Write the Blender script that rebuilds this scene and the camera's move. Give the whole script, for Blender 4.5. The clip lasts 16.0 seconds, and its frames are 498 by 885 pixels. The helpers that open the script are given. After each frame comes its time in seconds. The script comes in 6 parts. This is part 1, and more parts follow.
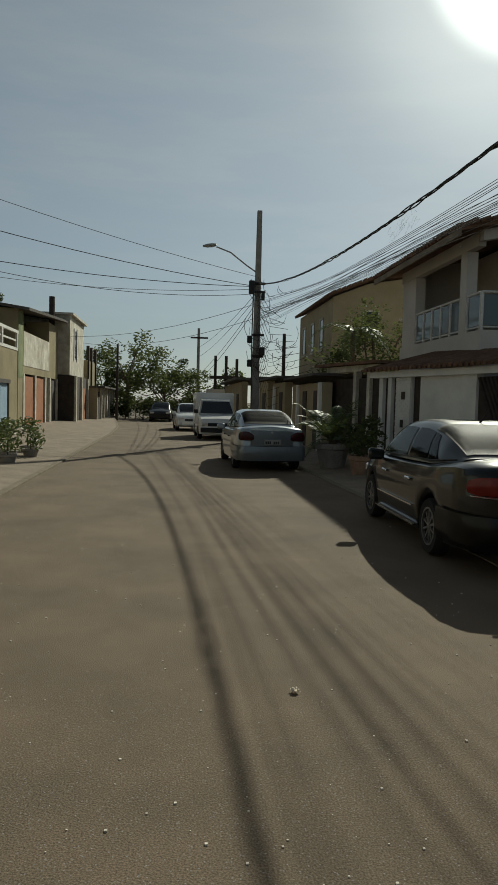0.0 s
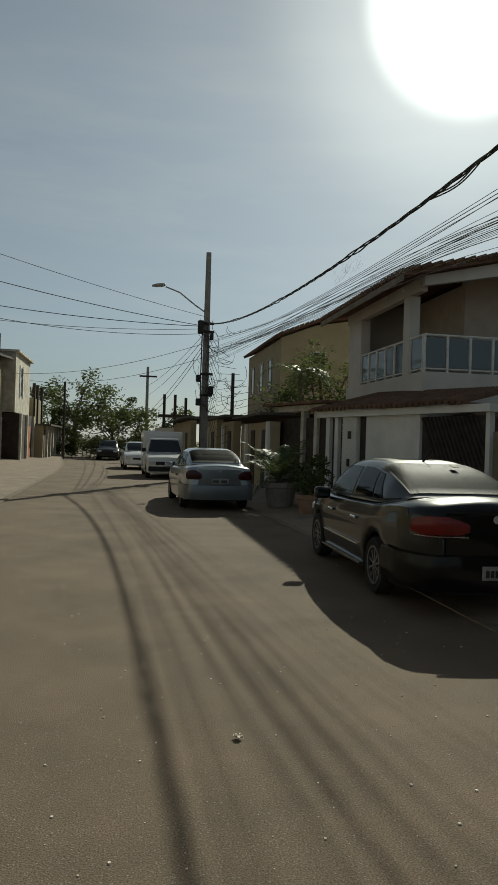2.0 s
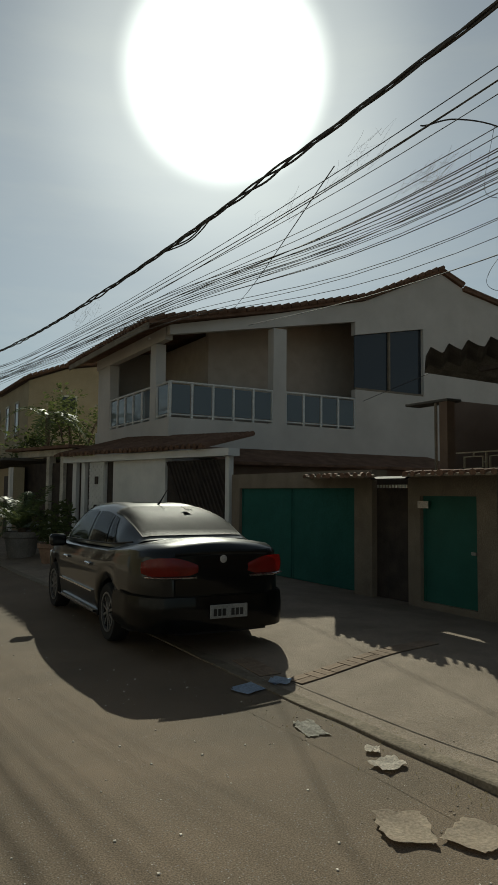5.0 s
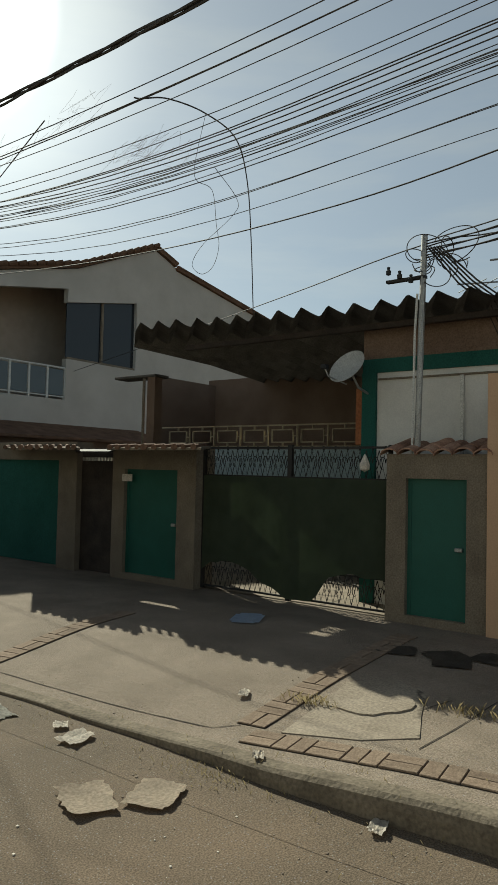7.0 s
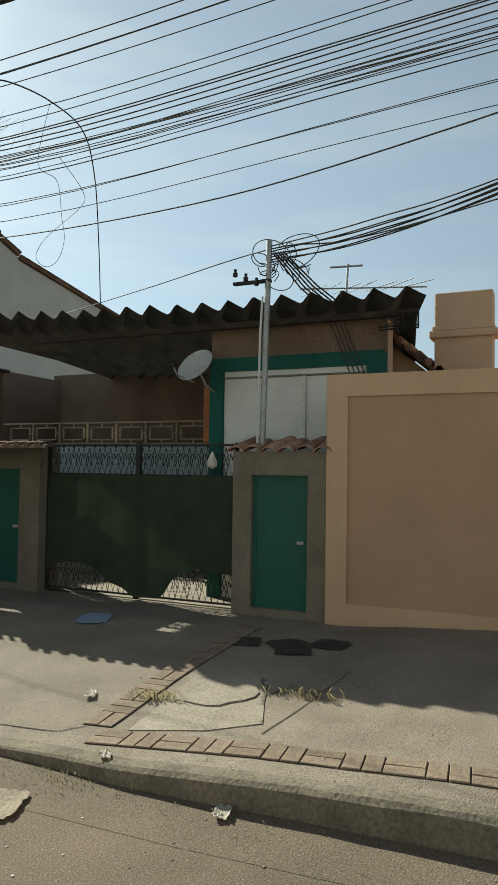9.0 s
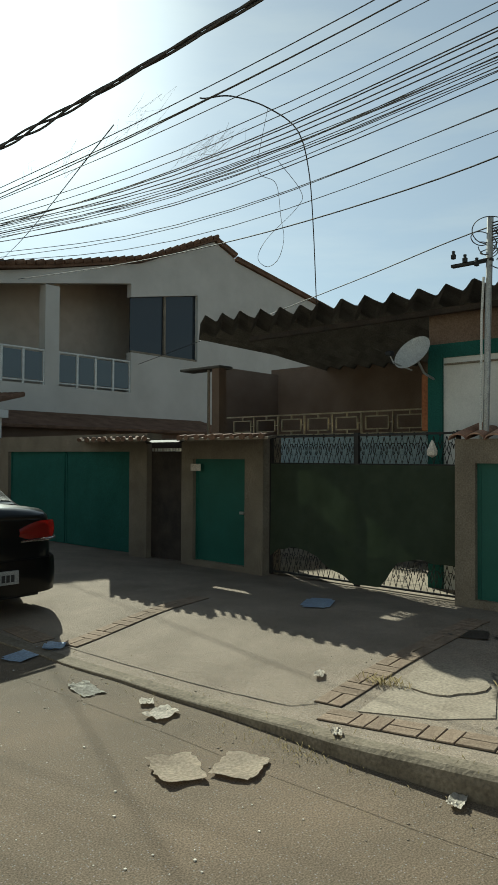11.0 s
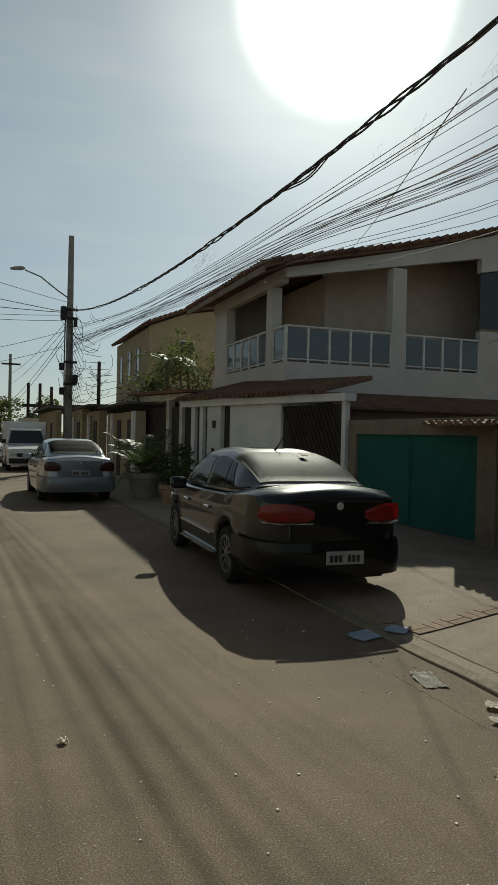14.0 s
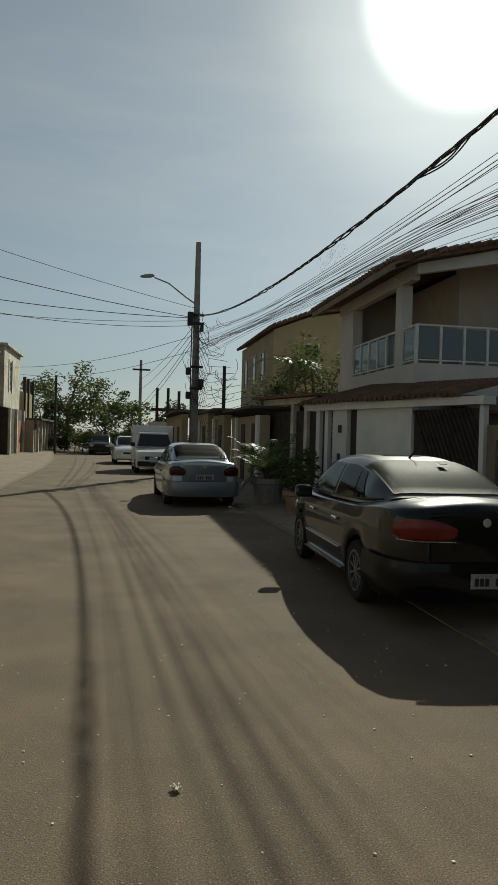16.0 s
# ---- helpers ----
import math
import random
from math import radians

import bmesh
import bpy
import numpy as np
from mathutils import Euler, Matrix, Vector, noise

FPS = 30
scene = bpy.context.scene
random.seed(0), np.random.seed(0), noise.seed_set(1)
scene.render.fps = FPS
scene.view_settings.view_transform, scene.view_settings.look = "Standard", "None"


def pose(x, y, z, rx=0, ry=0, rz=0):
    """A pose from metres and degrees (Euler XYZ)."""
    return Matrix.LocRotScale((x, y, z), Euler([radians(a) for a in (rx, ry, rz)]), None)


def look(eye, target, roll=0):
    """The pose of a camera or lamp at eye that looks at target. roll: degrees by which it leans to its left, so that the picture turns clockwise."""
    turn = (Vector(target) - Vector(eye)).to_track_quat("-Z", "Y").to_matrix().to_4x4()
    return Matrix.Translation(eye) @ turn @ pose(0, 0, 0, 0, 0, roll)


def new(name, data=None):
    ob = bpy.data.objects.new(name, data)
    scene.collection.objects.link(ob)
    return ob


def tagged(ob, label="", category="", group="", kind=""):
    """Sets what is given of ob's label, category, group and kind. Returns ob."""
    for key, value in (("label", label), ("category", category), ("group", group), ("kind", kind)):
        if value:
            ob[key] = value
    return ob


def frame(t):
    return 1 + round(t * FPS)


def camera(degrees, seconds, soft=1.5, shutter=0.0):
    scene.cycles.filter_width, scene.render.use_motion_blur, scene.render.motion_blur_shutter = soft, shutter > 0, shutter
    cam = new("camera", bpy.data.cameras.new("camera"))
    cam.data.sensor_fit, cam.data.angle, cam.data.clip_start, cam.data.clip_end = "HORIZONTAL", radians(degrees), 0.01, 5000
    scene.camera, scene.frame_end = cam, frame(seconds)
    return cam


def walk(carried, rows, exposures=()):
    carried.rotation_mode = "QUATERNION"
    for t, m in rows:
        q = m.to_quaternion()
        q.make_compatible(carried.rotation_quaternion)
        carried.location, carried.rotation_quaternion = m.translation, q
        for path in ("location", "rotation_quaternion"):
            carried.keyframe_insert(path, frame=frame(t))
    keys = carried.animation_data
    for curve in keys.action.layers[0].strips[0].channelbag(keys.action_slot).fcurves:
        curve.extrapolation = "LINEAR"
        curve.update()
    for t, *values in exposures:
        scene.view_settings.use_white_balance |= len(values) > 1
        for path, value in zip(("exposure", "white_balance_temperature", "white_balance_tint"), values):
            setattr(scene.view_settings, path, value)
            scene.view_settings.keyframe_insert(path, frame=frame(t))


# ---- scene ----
cam = camera(39.41, 16.0)
PATH = [
    (0.0, 0.002, 0.003, 1.600, 86.69, -1.53, -6.12),
    (0.5, 0.010, 0.042, 1.595, 87.43, -2.54, -5.32),
    (1.0, 0.024, 0.057, 1.595, 87.57, -1.90, -4.27),
    (1.5, 0.025, 0.002, 1.593, 88.17, -1.47, -5.62),
    (2.0, 0.041, 0.033, 1.598, 90.01, -1.76, -10.29),
    (2.5, 0.071, 0.032, 1.609, 92.07, -2.46, -15.04),
    (3.0, 0.105, 0.042, 1.609, 93.49, -1.74, -19.45),
    (3.2, 0.117, 0.028, 1.618, 93.62, -1.59, -20.62),
    (5.3, 0.317, -0.010, 1.576, 94.19, -1.20, -32.72),
    (5.5, 0.317, -0.016, 1.589, 94.06, -1.80, -34.81),
    (6.0, 0.385, -0.027, 1.588, 93.43, -2.12, -39.57),
    (6.5, 0.396, -0.038, 1.596, 92.99, -1.75, -45.48),
    (7.0, 0.386, -0.031, 1.594, 92.27, -1.29, -53.51),
    (7.5, 0.364, -0.047, 1.601, 92.71, -1.45, -57.51),
    (8.0, 0.352, -0.058, 1.603, 92.91, -0.92, -59.72),
    (8.2, 0.359, -0.074, 1.605, 92.77, -0.97, -61.80),
    (9.25, 0.332, -0.072, 1.599, 92.19, -0.80, -66.00),
    (10.3, 0.305, -0.070, 1.593, 91.61, -0.63, -60.45),
    (10.5, 0.290, -0.065, 1.604, 91.30, -0.32, -57.73),
    (11.0, 0.231, -0.060, 1.592, 91.25, -0.29, -48.51),
    (11.5, 0.260, -0.019, 1.607, 91.29, 0.16, -40.51),
    (12.0, 0.233, 0.004, 1.616, 90.65, 0.01, -32.79),
    (12.5, 0.230, 0.033, 1.606, 90.51, -0.25, -28.13),
    (13.0, 0.229, -0.016, 1.609, 90.72, 0.04, -23.60),
    (13.5, 0.282, -0.030, 1.613, 89.64, -0.53, -19.28),
    (14.0, 0.306, 0.054, 1.608, 89.41, -1.27, -20.63),
    (14.5, 0.273, 0.143, 1.635, 90.07, -0.87, -19.53),
    (15.0, 0.263, 0.272, 1.619, 89.08, 0.00, -16.62),
    (15.5, 0.350, 0.448, 1.620, 90.15, 0.72, -13.29),
    (16.0, 0.408, 0.551, 1.632, 89.47, -1.55, -10.48),
]
walk(cam, [(r[0], pose(*r[1:])) for r in PATH],
     exposures=[(0, 0.20, 6450, -3), (1.6, 0.20, 6450, -3), (2.4, 0.31, 6450, -3), (3.1, 0.14, 6450, -3), (5.5, 0.22, 6450, -3), (6.5, 0.32, 6450, -3), (7, 0.73, 6450, -3), (7.6, 1.08, 6450, -3), (8.2, 1.18, 6350, -4), (10.3, 1.20, 6000, -8), (11, 1.02, 6050, -8), (11.6, 0.66, 6150, -6), (12.5, 0.44, 6400, -3), (14, 0.42, 6450, -3), (16, 0.32, 6450, -3)])


# ---- sky and sun ----
SUN_AZ, SUN_EL = 27.4, 31.4
world = bpy.data.worlds.new("sky")
scene.world = world
world.use_nodes = True
sky = world.node_tree.nodes.new("ShaderNodeTexSky")
sky.sky_type, sky.sun_disc = 'NISHITA', False
sky.sun_elevation, sky.sun_rotation = radians(SUN_EL), radians(SUN_AZ)
sky.air_density, sky.dust_density, sky.ozone_density = 1.0, 0.45, 2.2
bg = world.node_tree.nodes["Background"]
bg.inputs[1].default_value = 0.053
wn, wl = world.node_tree.nodes, world.node_tree.links
pale = wn.new("ShaderNodeHueSaturation")
pale.inputs["Saturation"].default_value, pale.inputs["Value"].default_value = 0.25, 1.12
wl.new(sky.outputs[0], pale.inputs["Color"])
wtc, wmap, wnoise, wramp, wmix = wn.new("ShaderNodeTexCoord"), wn.new("ShaderNodeMapping"), wn.new("ShaderNodeTexNoise"), wn.new("ShaderNodeMapRange"), wn.new("ShaderNodeMix")
wmap.inputs["Scale"].default_value = (1.6, 1.6, 9.0)
wnoise.inputs["Scale"].default_value, wnoise.inputs["Detail"].default_value, wnoise.inputs["Roughness"].default_value = 2.2, 7, 0.6
wramp.inputs["From Min"].default_value, wramp.inputs["From Max"].default_value = 0.45, 0.80
wramp.inputs["To Min"].default_value, wramp.inputs["To Max"].default_value = 0.62, 0.88
wmix.data_type = 'RGBA'
wl.new(wtc.outputs["Generated"], wmap.inputs["Vector"])
wl.new(wmap.outputs["Vector"], wnoise.inputs["Vector"])
wl.new(wnoise.outputs["Fac"], wramp.inputs["Value"])
wl.new(wramp.outputs["Result"], wmix.inputs["Factor"])
wl.new(sky.outputs[0], wmix.inputs["A"])
wl.new(pale.outputs["Color"], wmix.inputs["B"])
# lens glare painted into the sky, slightly above the sun: core, wide soft skirt
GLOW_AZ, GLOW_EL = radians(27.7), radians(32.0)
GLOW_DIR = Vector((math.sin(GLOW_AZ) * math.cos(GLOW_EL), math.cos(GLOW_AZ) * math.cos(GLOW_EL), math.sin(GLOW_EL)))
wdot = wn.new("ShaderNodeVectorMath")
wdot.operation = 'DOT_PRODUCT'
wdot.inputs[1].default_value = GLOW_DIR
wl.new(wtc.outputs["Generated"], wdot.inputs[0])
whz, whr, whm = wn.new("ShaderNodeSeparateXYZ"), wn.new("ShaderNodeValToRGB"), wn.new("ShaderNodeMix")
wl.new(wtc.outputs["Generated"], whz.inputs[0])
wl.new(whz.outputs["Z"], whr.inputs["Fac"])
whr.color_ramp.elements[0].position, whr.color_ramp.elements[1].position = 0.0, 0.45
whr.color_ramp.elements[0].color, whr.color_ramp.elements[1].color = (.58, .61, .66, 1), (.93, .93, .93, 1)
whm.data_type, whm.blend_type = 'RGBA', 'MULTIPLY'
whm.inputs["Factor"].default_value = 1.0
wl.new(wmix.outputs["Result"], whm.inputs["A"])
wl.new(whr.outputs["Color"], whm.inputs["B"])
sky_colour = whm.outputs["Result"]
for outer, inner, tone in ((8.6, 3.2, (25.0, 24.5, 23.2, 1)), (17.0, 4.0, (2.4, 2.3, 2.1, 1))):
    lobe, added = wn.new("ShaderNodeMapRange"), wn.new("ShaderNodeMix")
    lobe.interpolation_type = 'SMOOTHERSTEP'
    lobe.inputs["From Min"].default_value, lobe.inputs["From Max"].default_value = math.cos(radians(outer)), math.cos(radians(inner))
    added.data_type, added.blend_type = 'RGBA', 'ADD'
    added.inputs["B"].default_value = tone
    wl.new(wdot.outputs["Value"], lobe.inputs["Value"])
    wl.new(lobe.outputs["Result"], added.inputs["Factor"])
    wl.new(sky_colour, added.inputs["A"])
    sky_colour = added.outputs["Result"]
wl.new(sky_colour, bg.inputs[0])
sun = new("sun", bpy.data.lights.new("sun", 'SUN'))
sun.data.energy, sun.data.angle = 3.8, radians(0.5)
sun.data.color = (1.0, 0.93, 0.82)
sun.matrix_world = look((0, 0, 30), Vector((0, 0, 30)) - Vector((math.sin(radians(SUN_AZ)), math.cos(radians(SUN_AZ)), math.tan(radians(SUN_EL)))))


# ---- materials ----
def surface(name, a, b, rough=0.8, metal=0.0, scale=3.0, fine=60.0, bump=0.2, spec=0.3, grain=0.25, random_tint=0.0, crack=0.0, speck=0.0):
    """Two-scale mottled surface between colours a and b with fine grain and relief."""
    m = bpy.data.materials.new(name)
    m.use_nodes = True
    nt = m.node_tree
    n, ln = nt.nodes, nt.links
    p = n["Principled BSDF"]
    p.inputs["Roughness"].default_value = rough
    p.inputs["Metallic"].default_value = metal
    p.inputs["Specular IOR Level"].default_value = spec
    tc = n.new("ShaderNodeTexCoord")
    big = n.new("ShaderNodeTexNoise")
    big.inputs["Scale"].default_value = scale
    big.inputs["Detail"].default_value = 6
    big.inputs["Roughness"].default_value = 0.62
    ln.new(tc.outputs["Object"], big.inputs["Vector"])
    ramp = n.new("ShaderNodeValToRGB")
    ramp.color_ramp.elements[0].position, ramp.color_ramp.elements[1].position = 0.32, 0.68
    ramp.color_ramp.elements[0].color, ramp.color_ramp.elements[1].color = (*a, 1), (*b, 1)
    ln.new(big.outputs["Fac"], ramp.inputs["Fac"])
    small = n.new("ShaderNodeTexNoise")
    small.inputs["Scale"].default_value = fine
    small.inputs["Detail"].default_value = 3
    ln.new(tc.outputs["Object"], small.inputs["Vector"])
    ms = n.new("ShaderNodeMapRange")
    ms.inputs["From Min"].default_value, ms.inputs["From Max"].default_value = 0.3, 0.7
    ms.inputs["To Min"].default_value, ms.inputs["To Max"].default_value = 1 - grain, 1 + grain
    ln.new(small.outputs["Fac"], ms.inputs["Value"])
    mul = n.new("ShaderNodeMix")
    mul.data_type, mul.blend_type = 'RGBA', 'MULTIPLY'
    mul.inputs["Factor"].default_value = 1.0
    ln.new(ramp.outputs["Color"], mul.inputs["A"])
    ln.new(ms.outputs["Result"], mul.inputs["B"])
    col = mul.outputs["Result"]
    if random_tint:
        oi = n.new("ShaderNodeObjectInfo")
        mr = n.new("ShaderNodeMapRange")
        mr.inputs["To Min"].default_value, mr.inputs["To Max"].default_value = 1 - random_tint, 1 + random_tint
        ln.new(oi.outputs["Random"], mr.inputs["Value"])
        m2 = n.new("ShaderNodeMix")
        m2.data_type, m2.blend_type = 'RGBA', 'MULTIPLY'
        m2.inputs["Factor"].default_value = 1.0
        ln.new(col, m2.inputs["A"])
        ln.new(mr.outputs["Result"], m2.inputs["B"])
        col = m2.outputs["Result"]
    if speck:
        vo = n.new("ShaderNodeTexVoronoi")
        vo.inputs["Scale"].default_value = speck
        ln.new(tc.outputs["Object"], vo.inputs["Vector"])
        lt = n.new("ShaderNodeMapRange")
        lt.inputs["From Min"].default_value, lt.inputs["From Max"].default_value = 0.10, 0.24
        lt.inputs["To Min"].default_value, lt.inputs["To Max"].default_value = 0.55, 0.0
        ln.new(vo.outputs["Distance"], lt.inputs["Value"])
        m3 = n.new("ShaderNodeMix")
        m3.data_type = 'RGBA'
        ln.new(lt.outputs["Result"], m3.inputs["Factor"])
        ln.new(col, m3.inputs["A"])
        ln.new(vo.outputs["Color"], m3.inputs["B"])
        hs = n.new("ShaderNodeHueSaturation")
        hs.inputs["Saturation"].default_value, hs.inputs["Value"].default_value = 0.12, 0.34
        ln.new(vo.outputs["Color"], hs.inputs["Color"])
        ln.new(hs.outputs["Color"], m3.inputs["B"])
        col = m3.outputs["Result"]
    height = small.outputs["Fac"]
    if crack:
        vc = n.new("ShaderNodeTexVoronoi")
        vc.feature = 'DISTANCE_TO_EDGE'
        vc.inputs["Scale"].default_value = crack
        warp = n.new("ShaderNodeVectorMath")
        warp.operation = 'MULTIPLY_ADD'
        warp.inputs[1].default_value = (0.25, 0.25, 0.25)
        wn = n.new("ShaderNodeTexNoise")
        wn.inputs["Scale"].default_value = 5.0
        wn.inputs["Detail"].default_value = 4
        ln.new(tc.outputs["Object"], wn.inputs["Vector"])
        ln.new(wn.outputs["Color"], warp.inputs[0])
        ln.new(tc.outputs["Object"], warp.inputs[2])
        ln.new(warp.outputs["Vector"], vc.inputs["Vector"])
        cr = n.new("ShaderNodeMapRange")
        cr.inputs["From Max"].default_value = 0.012
        cr.inputs["To Min"].default_value, cr.inputs["To Max"].default_value = 0.3, 1.0
        ln.new(vc.outputs["Distance"], cr.inputs["Value"])
        m4 = n.new("ShaderNodeMix")
        m4.data_type, m4.blend_type = 'RGBA', 'MULTIPLY'
        m4.inputs["Factor"].default_value = 1.0
        ln.new(col, m4.inputs["A"])
        ln.new(cr.outputs["Result"], m4.inputs["B"])
        col = m4.outputs["Result"]
    ln.new(col, p.inputs["Base Color"])
    bp = n.new("ShaderNodeBump")
    bp.inputs["Strength"].default_value = bump
    bp.inputs["Distance"].default_value = 0.01
    ln.new(height, bp.inputs["Height"])
    ln.new(bp.outputs["Normal"], p.inputs["Normal"])
    return m


def glassy(name, col, alpha_mix=0.0):
    m = bpy.data.materials.new(name)
    m.use_nodes = True
    p = m.node_tree.nodes["Principled BSDF"]
    p.inputs["Base Color"].default_value = (*col, 1)
    p.inputs["Roughness"].default_value = 0.05
    p.inputs["Transmission Weight"].default_value = alpha_mix
    return m


def c3(r, g, b):
    return (r, g, b)


ASPHALT = surface("dusty_asphalt", c3(.108, .085, .061), c3(.168, .125, .087), .9, scale=.8, fine=120, bump=.38, spec=.12, grain=.45, speck=55)
CONCRETE = surface("old_concrete", c3(.182, .146, .111), c3(.260, .212, .165), .92, scale=1.7, fine=110, bump=.6, spec=.12, grain=.42, speck=45)
PATCH = surface("cracked_concrete", c3(.225, .186, .142), c3(.31, .262, .205), .92, scale=3, fine=60, bump=.4, spec=.12, crack=.45)
KERBM = surface("kerb_concrete", c3(.13, .108, .08), c3(.215, .18, .135), .95, scale=4, fine=50, bump=.6, spec=.1)
DIRT = surface("dirt", c3(.12, .10, .075), c3(.18, .15, .115), .95, scale=.6, fine=20, bump=.5, spec=.1)
PAVER = surface("brick_paver", c3(.185, .135, .098), c3(.245, .186, .136), .93, scale=12, fine=90, bump=.4, spec=.1, random_tint=.12)
MORTAR = surface("dark_joint", c3(.05, .043, .036), c3(.085, .073, .06), .95, spec=.05)
PEACH = surface("peach_paint", c3(.53, .345, .215), c3(.59, .395, .255), .85, scale=1.4, fine=90, bump=.15, spec=.15, grain=.06)
PEACHD = surface("darker_peach", c3(.415, .26, .165), c3(.47, .30, .19), .88, scale=1.4, fine=90, bump=.2, spec=.15, grain=.08)
PLASTER = surface("grey_plaster", c3(.47, .44, .395), c3(.56, .525, .475), .9, scale=1.0, fine=60, bump=.15, spec=.15, grain=.08)
WHITE = surface("white_paint", c3(.60, .59, .55), c3(.74, .72, .67), .8, scale=1.5, fine=70, bump=.12, spec=.2, grain=.06)
BROWNW = surface("brown_plaster", c3(.155, .105, .076), c3(.21, .148, .108), .9, scale=1.6, fine=60, bump=.2, spec=.12)
OCHRE = surface("ochre_plaster", c3(.30, .245, .15), c3(.38, .31, .20), .9, scale=.9, fine=40, bump=.2, spec=.12, grain=.15)
OLIVE = surface("olive_plaster", c3(.22, .185, .11), c3(.32, .27, .165), .9, scale=.8, fine=40, bump=.25, spec=.12, grain=.2)
STAINW = surface("stained_white_plaster", c3(.33, .30, .23), c3(.66, .62, .53), .9, scale=1.6, fine=30, bump=.2, spec=.12, grain=.15)
PILLARM = surface("rough_pillar_render", c3(.165, .135, .10), c3(.24, .20, .15), .95, scale=2.5, fine=60, bump=.18, spec=.1)
GREEN = surface("green_gate_paint", c3(.014, .085, .062), c3(.020, .108, .080), .55, scale=2, fine=70, bump=.08, spec=.35, grain=.08)
TEAL = surface("teal_wall_paint", c3(.016, .082, .064), c3(.024, .108, .086), .8, scale=1.6, fine=60, bump=.15, spec=.2)
CLOTH = surface("dark_green_shade_cloth", c3(.075, .092, .062), c3(.10, .12, .082), .95, scale=3, fine=400, bump=.3, spec=.05)
IRON = surface("black_wrought_iron", c3(.02, .02, .02), c3(.05, .045, .04), .6, metal=.3, fine=120)
STEEL = surface("galvanised_steel", c3(.30, .30, .29), c3(.42, .42, .40), .5, metal=.6, scale=6, fine=80, bump=.1)
RAILW = surface("rail_white_paint", c3(.55, .54, .50), c3(.68, .67, .62), .6, scale=5, fine=70, bump=.1)
RUSTR = surface("cream_rusty_rail_paint", c3(.34, .27, .17), c3(.48, .40, .28), .7, scale=9, fine=70, bump=.2)
TILE = surface("clay_roof_tile", c3(.25, .13, .085), c3(.43, .27, .19), .9, scale=6, fine=50, bump=.4, spec=.12, random_tint=.25)
TILED = surface("weathered_clay_tile", c3(.10, .06, .04), c3(.20, .12, .08), .92, scale=3, fine=40, bump=.4, spec=.1)
FIBRO = surface("old_fibre_cement", c3(.075, .068, .06), c3(.13, .12, .105), .95, scale=2, fine=50, bump=.5, spec=.1)
POLE = surface("concrete_pole", c3(.20, .19, .175), c3(.30, .285, .26), .9, scale=3, fine=50, bump=.3, spec=.15)
CABLE = surface("black_cable", c3(.045, .040, .036), c3(.075, .068, .06), .8, fine=200)
DARKP = surface("black_car_paint", c3(.006, .007, .007), c3(.009, .010, .010), .30, scale=1, fine=300, bump=0.0, spec=.12, grain=.02)
SILVER = surface("silver_car_paint", c3(.27, .30, .325), c3(.31, .34, .365), .32, metal=.5, scale=1, fine=300, bump=0.0, spec=.5, grain=.02)
VANW = surface("white_car_paint", c3(.62, .62, .60), c3(.70, .70, .68), .35, scale=1, fine=200, bump=0.0, spec=.5, grain=.03)
MATTG = surface("matt_tinted_glass", c3(.012, .012, .012), c3(.020, .020, .019), .55, scale=3, fine=90, bump=0.0, spec=.05, grain=.06)
CARGL = glassy("tinted_car_glass", c3(.012, .014, .016))
PANE = glassy("dark_window_glass", c3(.02, .025, .03))
BALGL = glassy("bluish_balcony_glass", c3(.10, .12, .13))
RUBBER = surface("tyre_rubber", c3(.012, .012, .012), c3(.025, .024, .022), .85, fine=150, spec=.2)
ALLOY = surface("alloy_wheel", c3(.16, .16, .16), c3(.24, .24, .24), .4, metal=.7, fine=80, bump=.05)
CHROME = surface("chrome_trim", c3(.62, .62, .62), c3(.7, .7, .7), .18, metal=1.0, fine=80, bump=0.0)
REDL = surface("red_lamp_lens", c3(.22, .012, .008), c3(.30, .018, .012), .2, fine=120, bump=.05, spec=.6)
LAMPW = surface("clear_lamp_lens", c3(.55, .52, .48), c3(.65, .62, .58), .2, fine=120, bump=.05, spec=.6)
BLACKP = surface("black_plastic", c3(.015, .015, .015), c3(.03, .03, .03), .6, fine=150, spec=.3)
PLATEM = surface("plate_enamel", c3(.22, .22, .21), c3(.28, .28, .27), .5, fine=90, bump=.05)
CARDB = surface("cardboard", c3(.44, .365, .285), c3(.56, .475, .375), .9, scale=5, fine=60, bump=.3, spec=.1)
PAPER = surface("dirty_paper", c3(.52, .47, .40), c3(.70, .64, .56), .9, scale=9, fine=60, bump=.2, spec=.1)
BLUEP = surface("pale_blue_sheet", c3(.40, .48, .60), c3(.50, .58, .68), .7, scale=6, fine=60, bump=.1)
BARK = surface("bark", c3(.07, .05, .035), c3(.14, .105, .075), .95, scale=8, fine=40, bump=.8, spec=.08)
LEAF = surface("tree_leaf", c3(.04, .058, .02), c3(.085, .10, .045), .8, scale=.8, fine=9, bump=0.0, spec=.06, grain=.35)
PALM = surface("palm_leaf", c3(.05, .085, .025), c3(.11, .145, .05), .5, scale=2, fine=9, bump=0.0, spec=.3, grain=.3)
WEED = surface("dry_weed", c3(.16, .13, .075), c3(.26, .21, .12), .9, scale=6, fine=20, bump=0.0, spec=.1)
BROWND = surface("brown_wood_gate", c3(.25, .085, .03), c3(.34, .13, .05), .7, scale=4, fine=40, bump=.3)
BLUEG = surface("blue_gate_paint", c3(.20, .30, .40), c3(.28, .38, .48), .6, scale=1.5, fine=40, bump=.15)
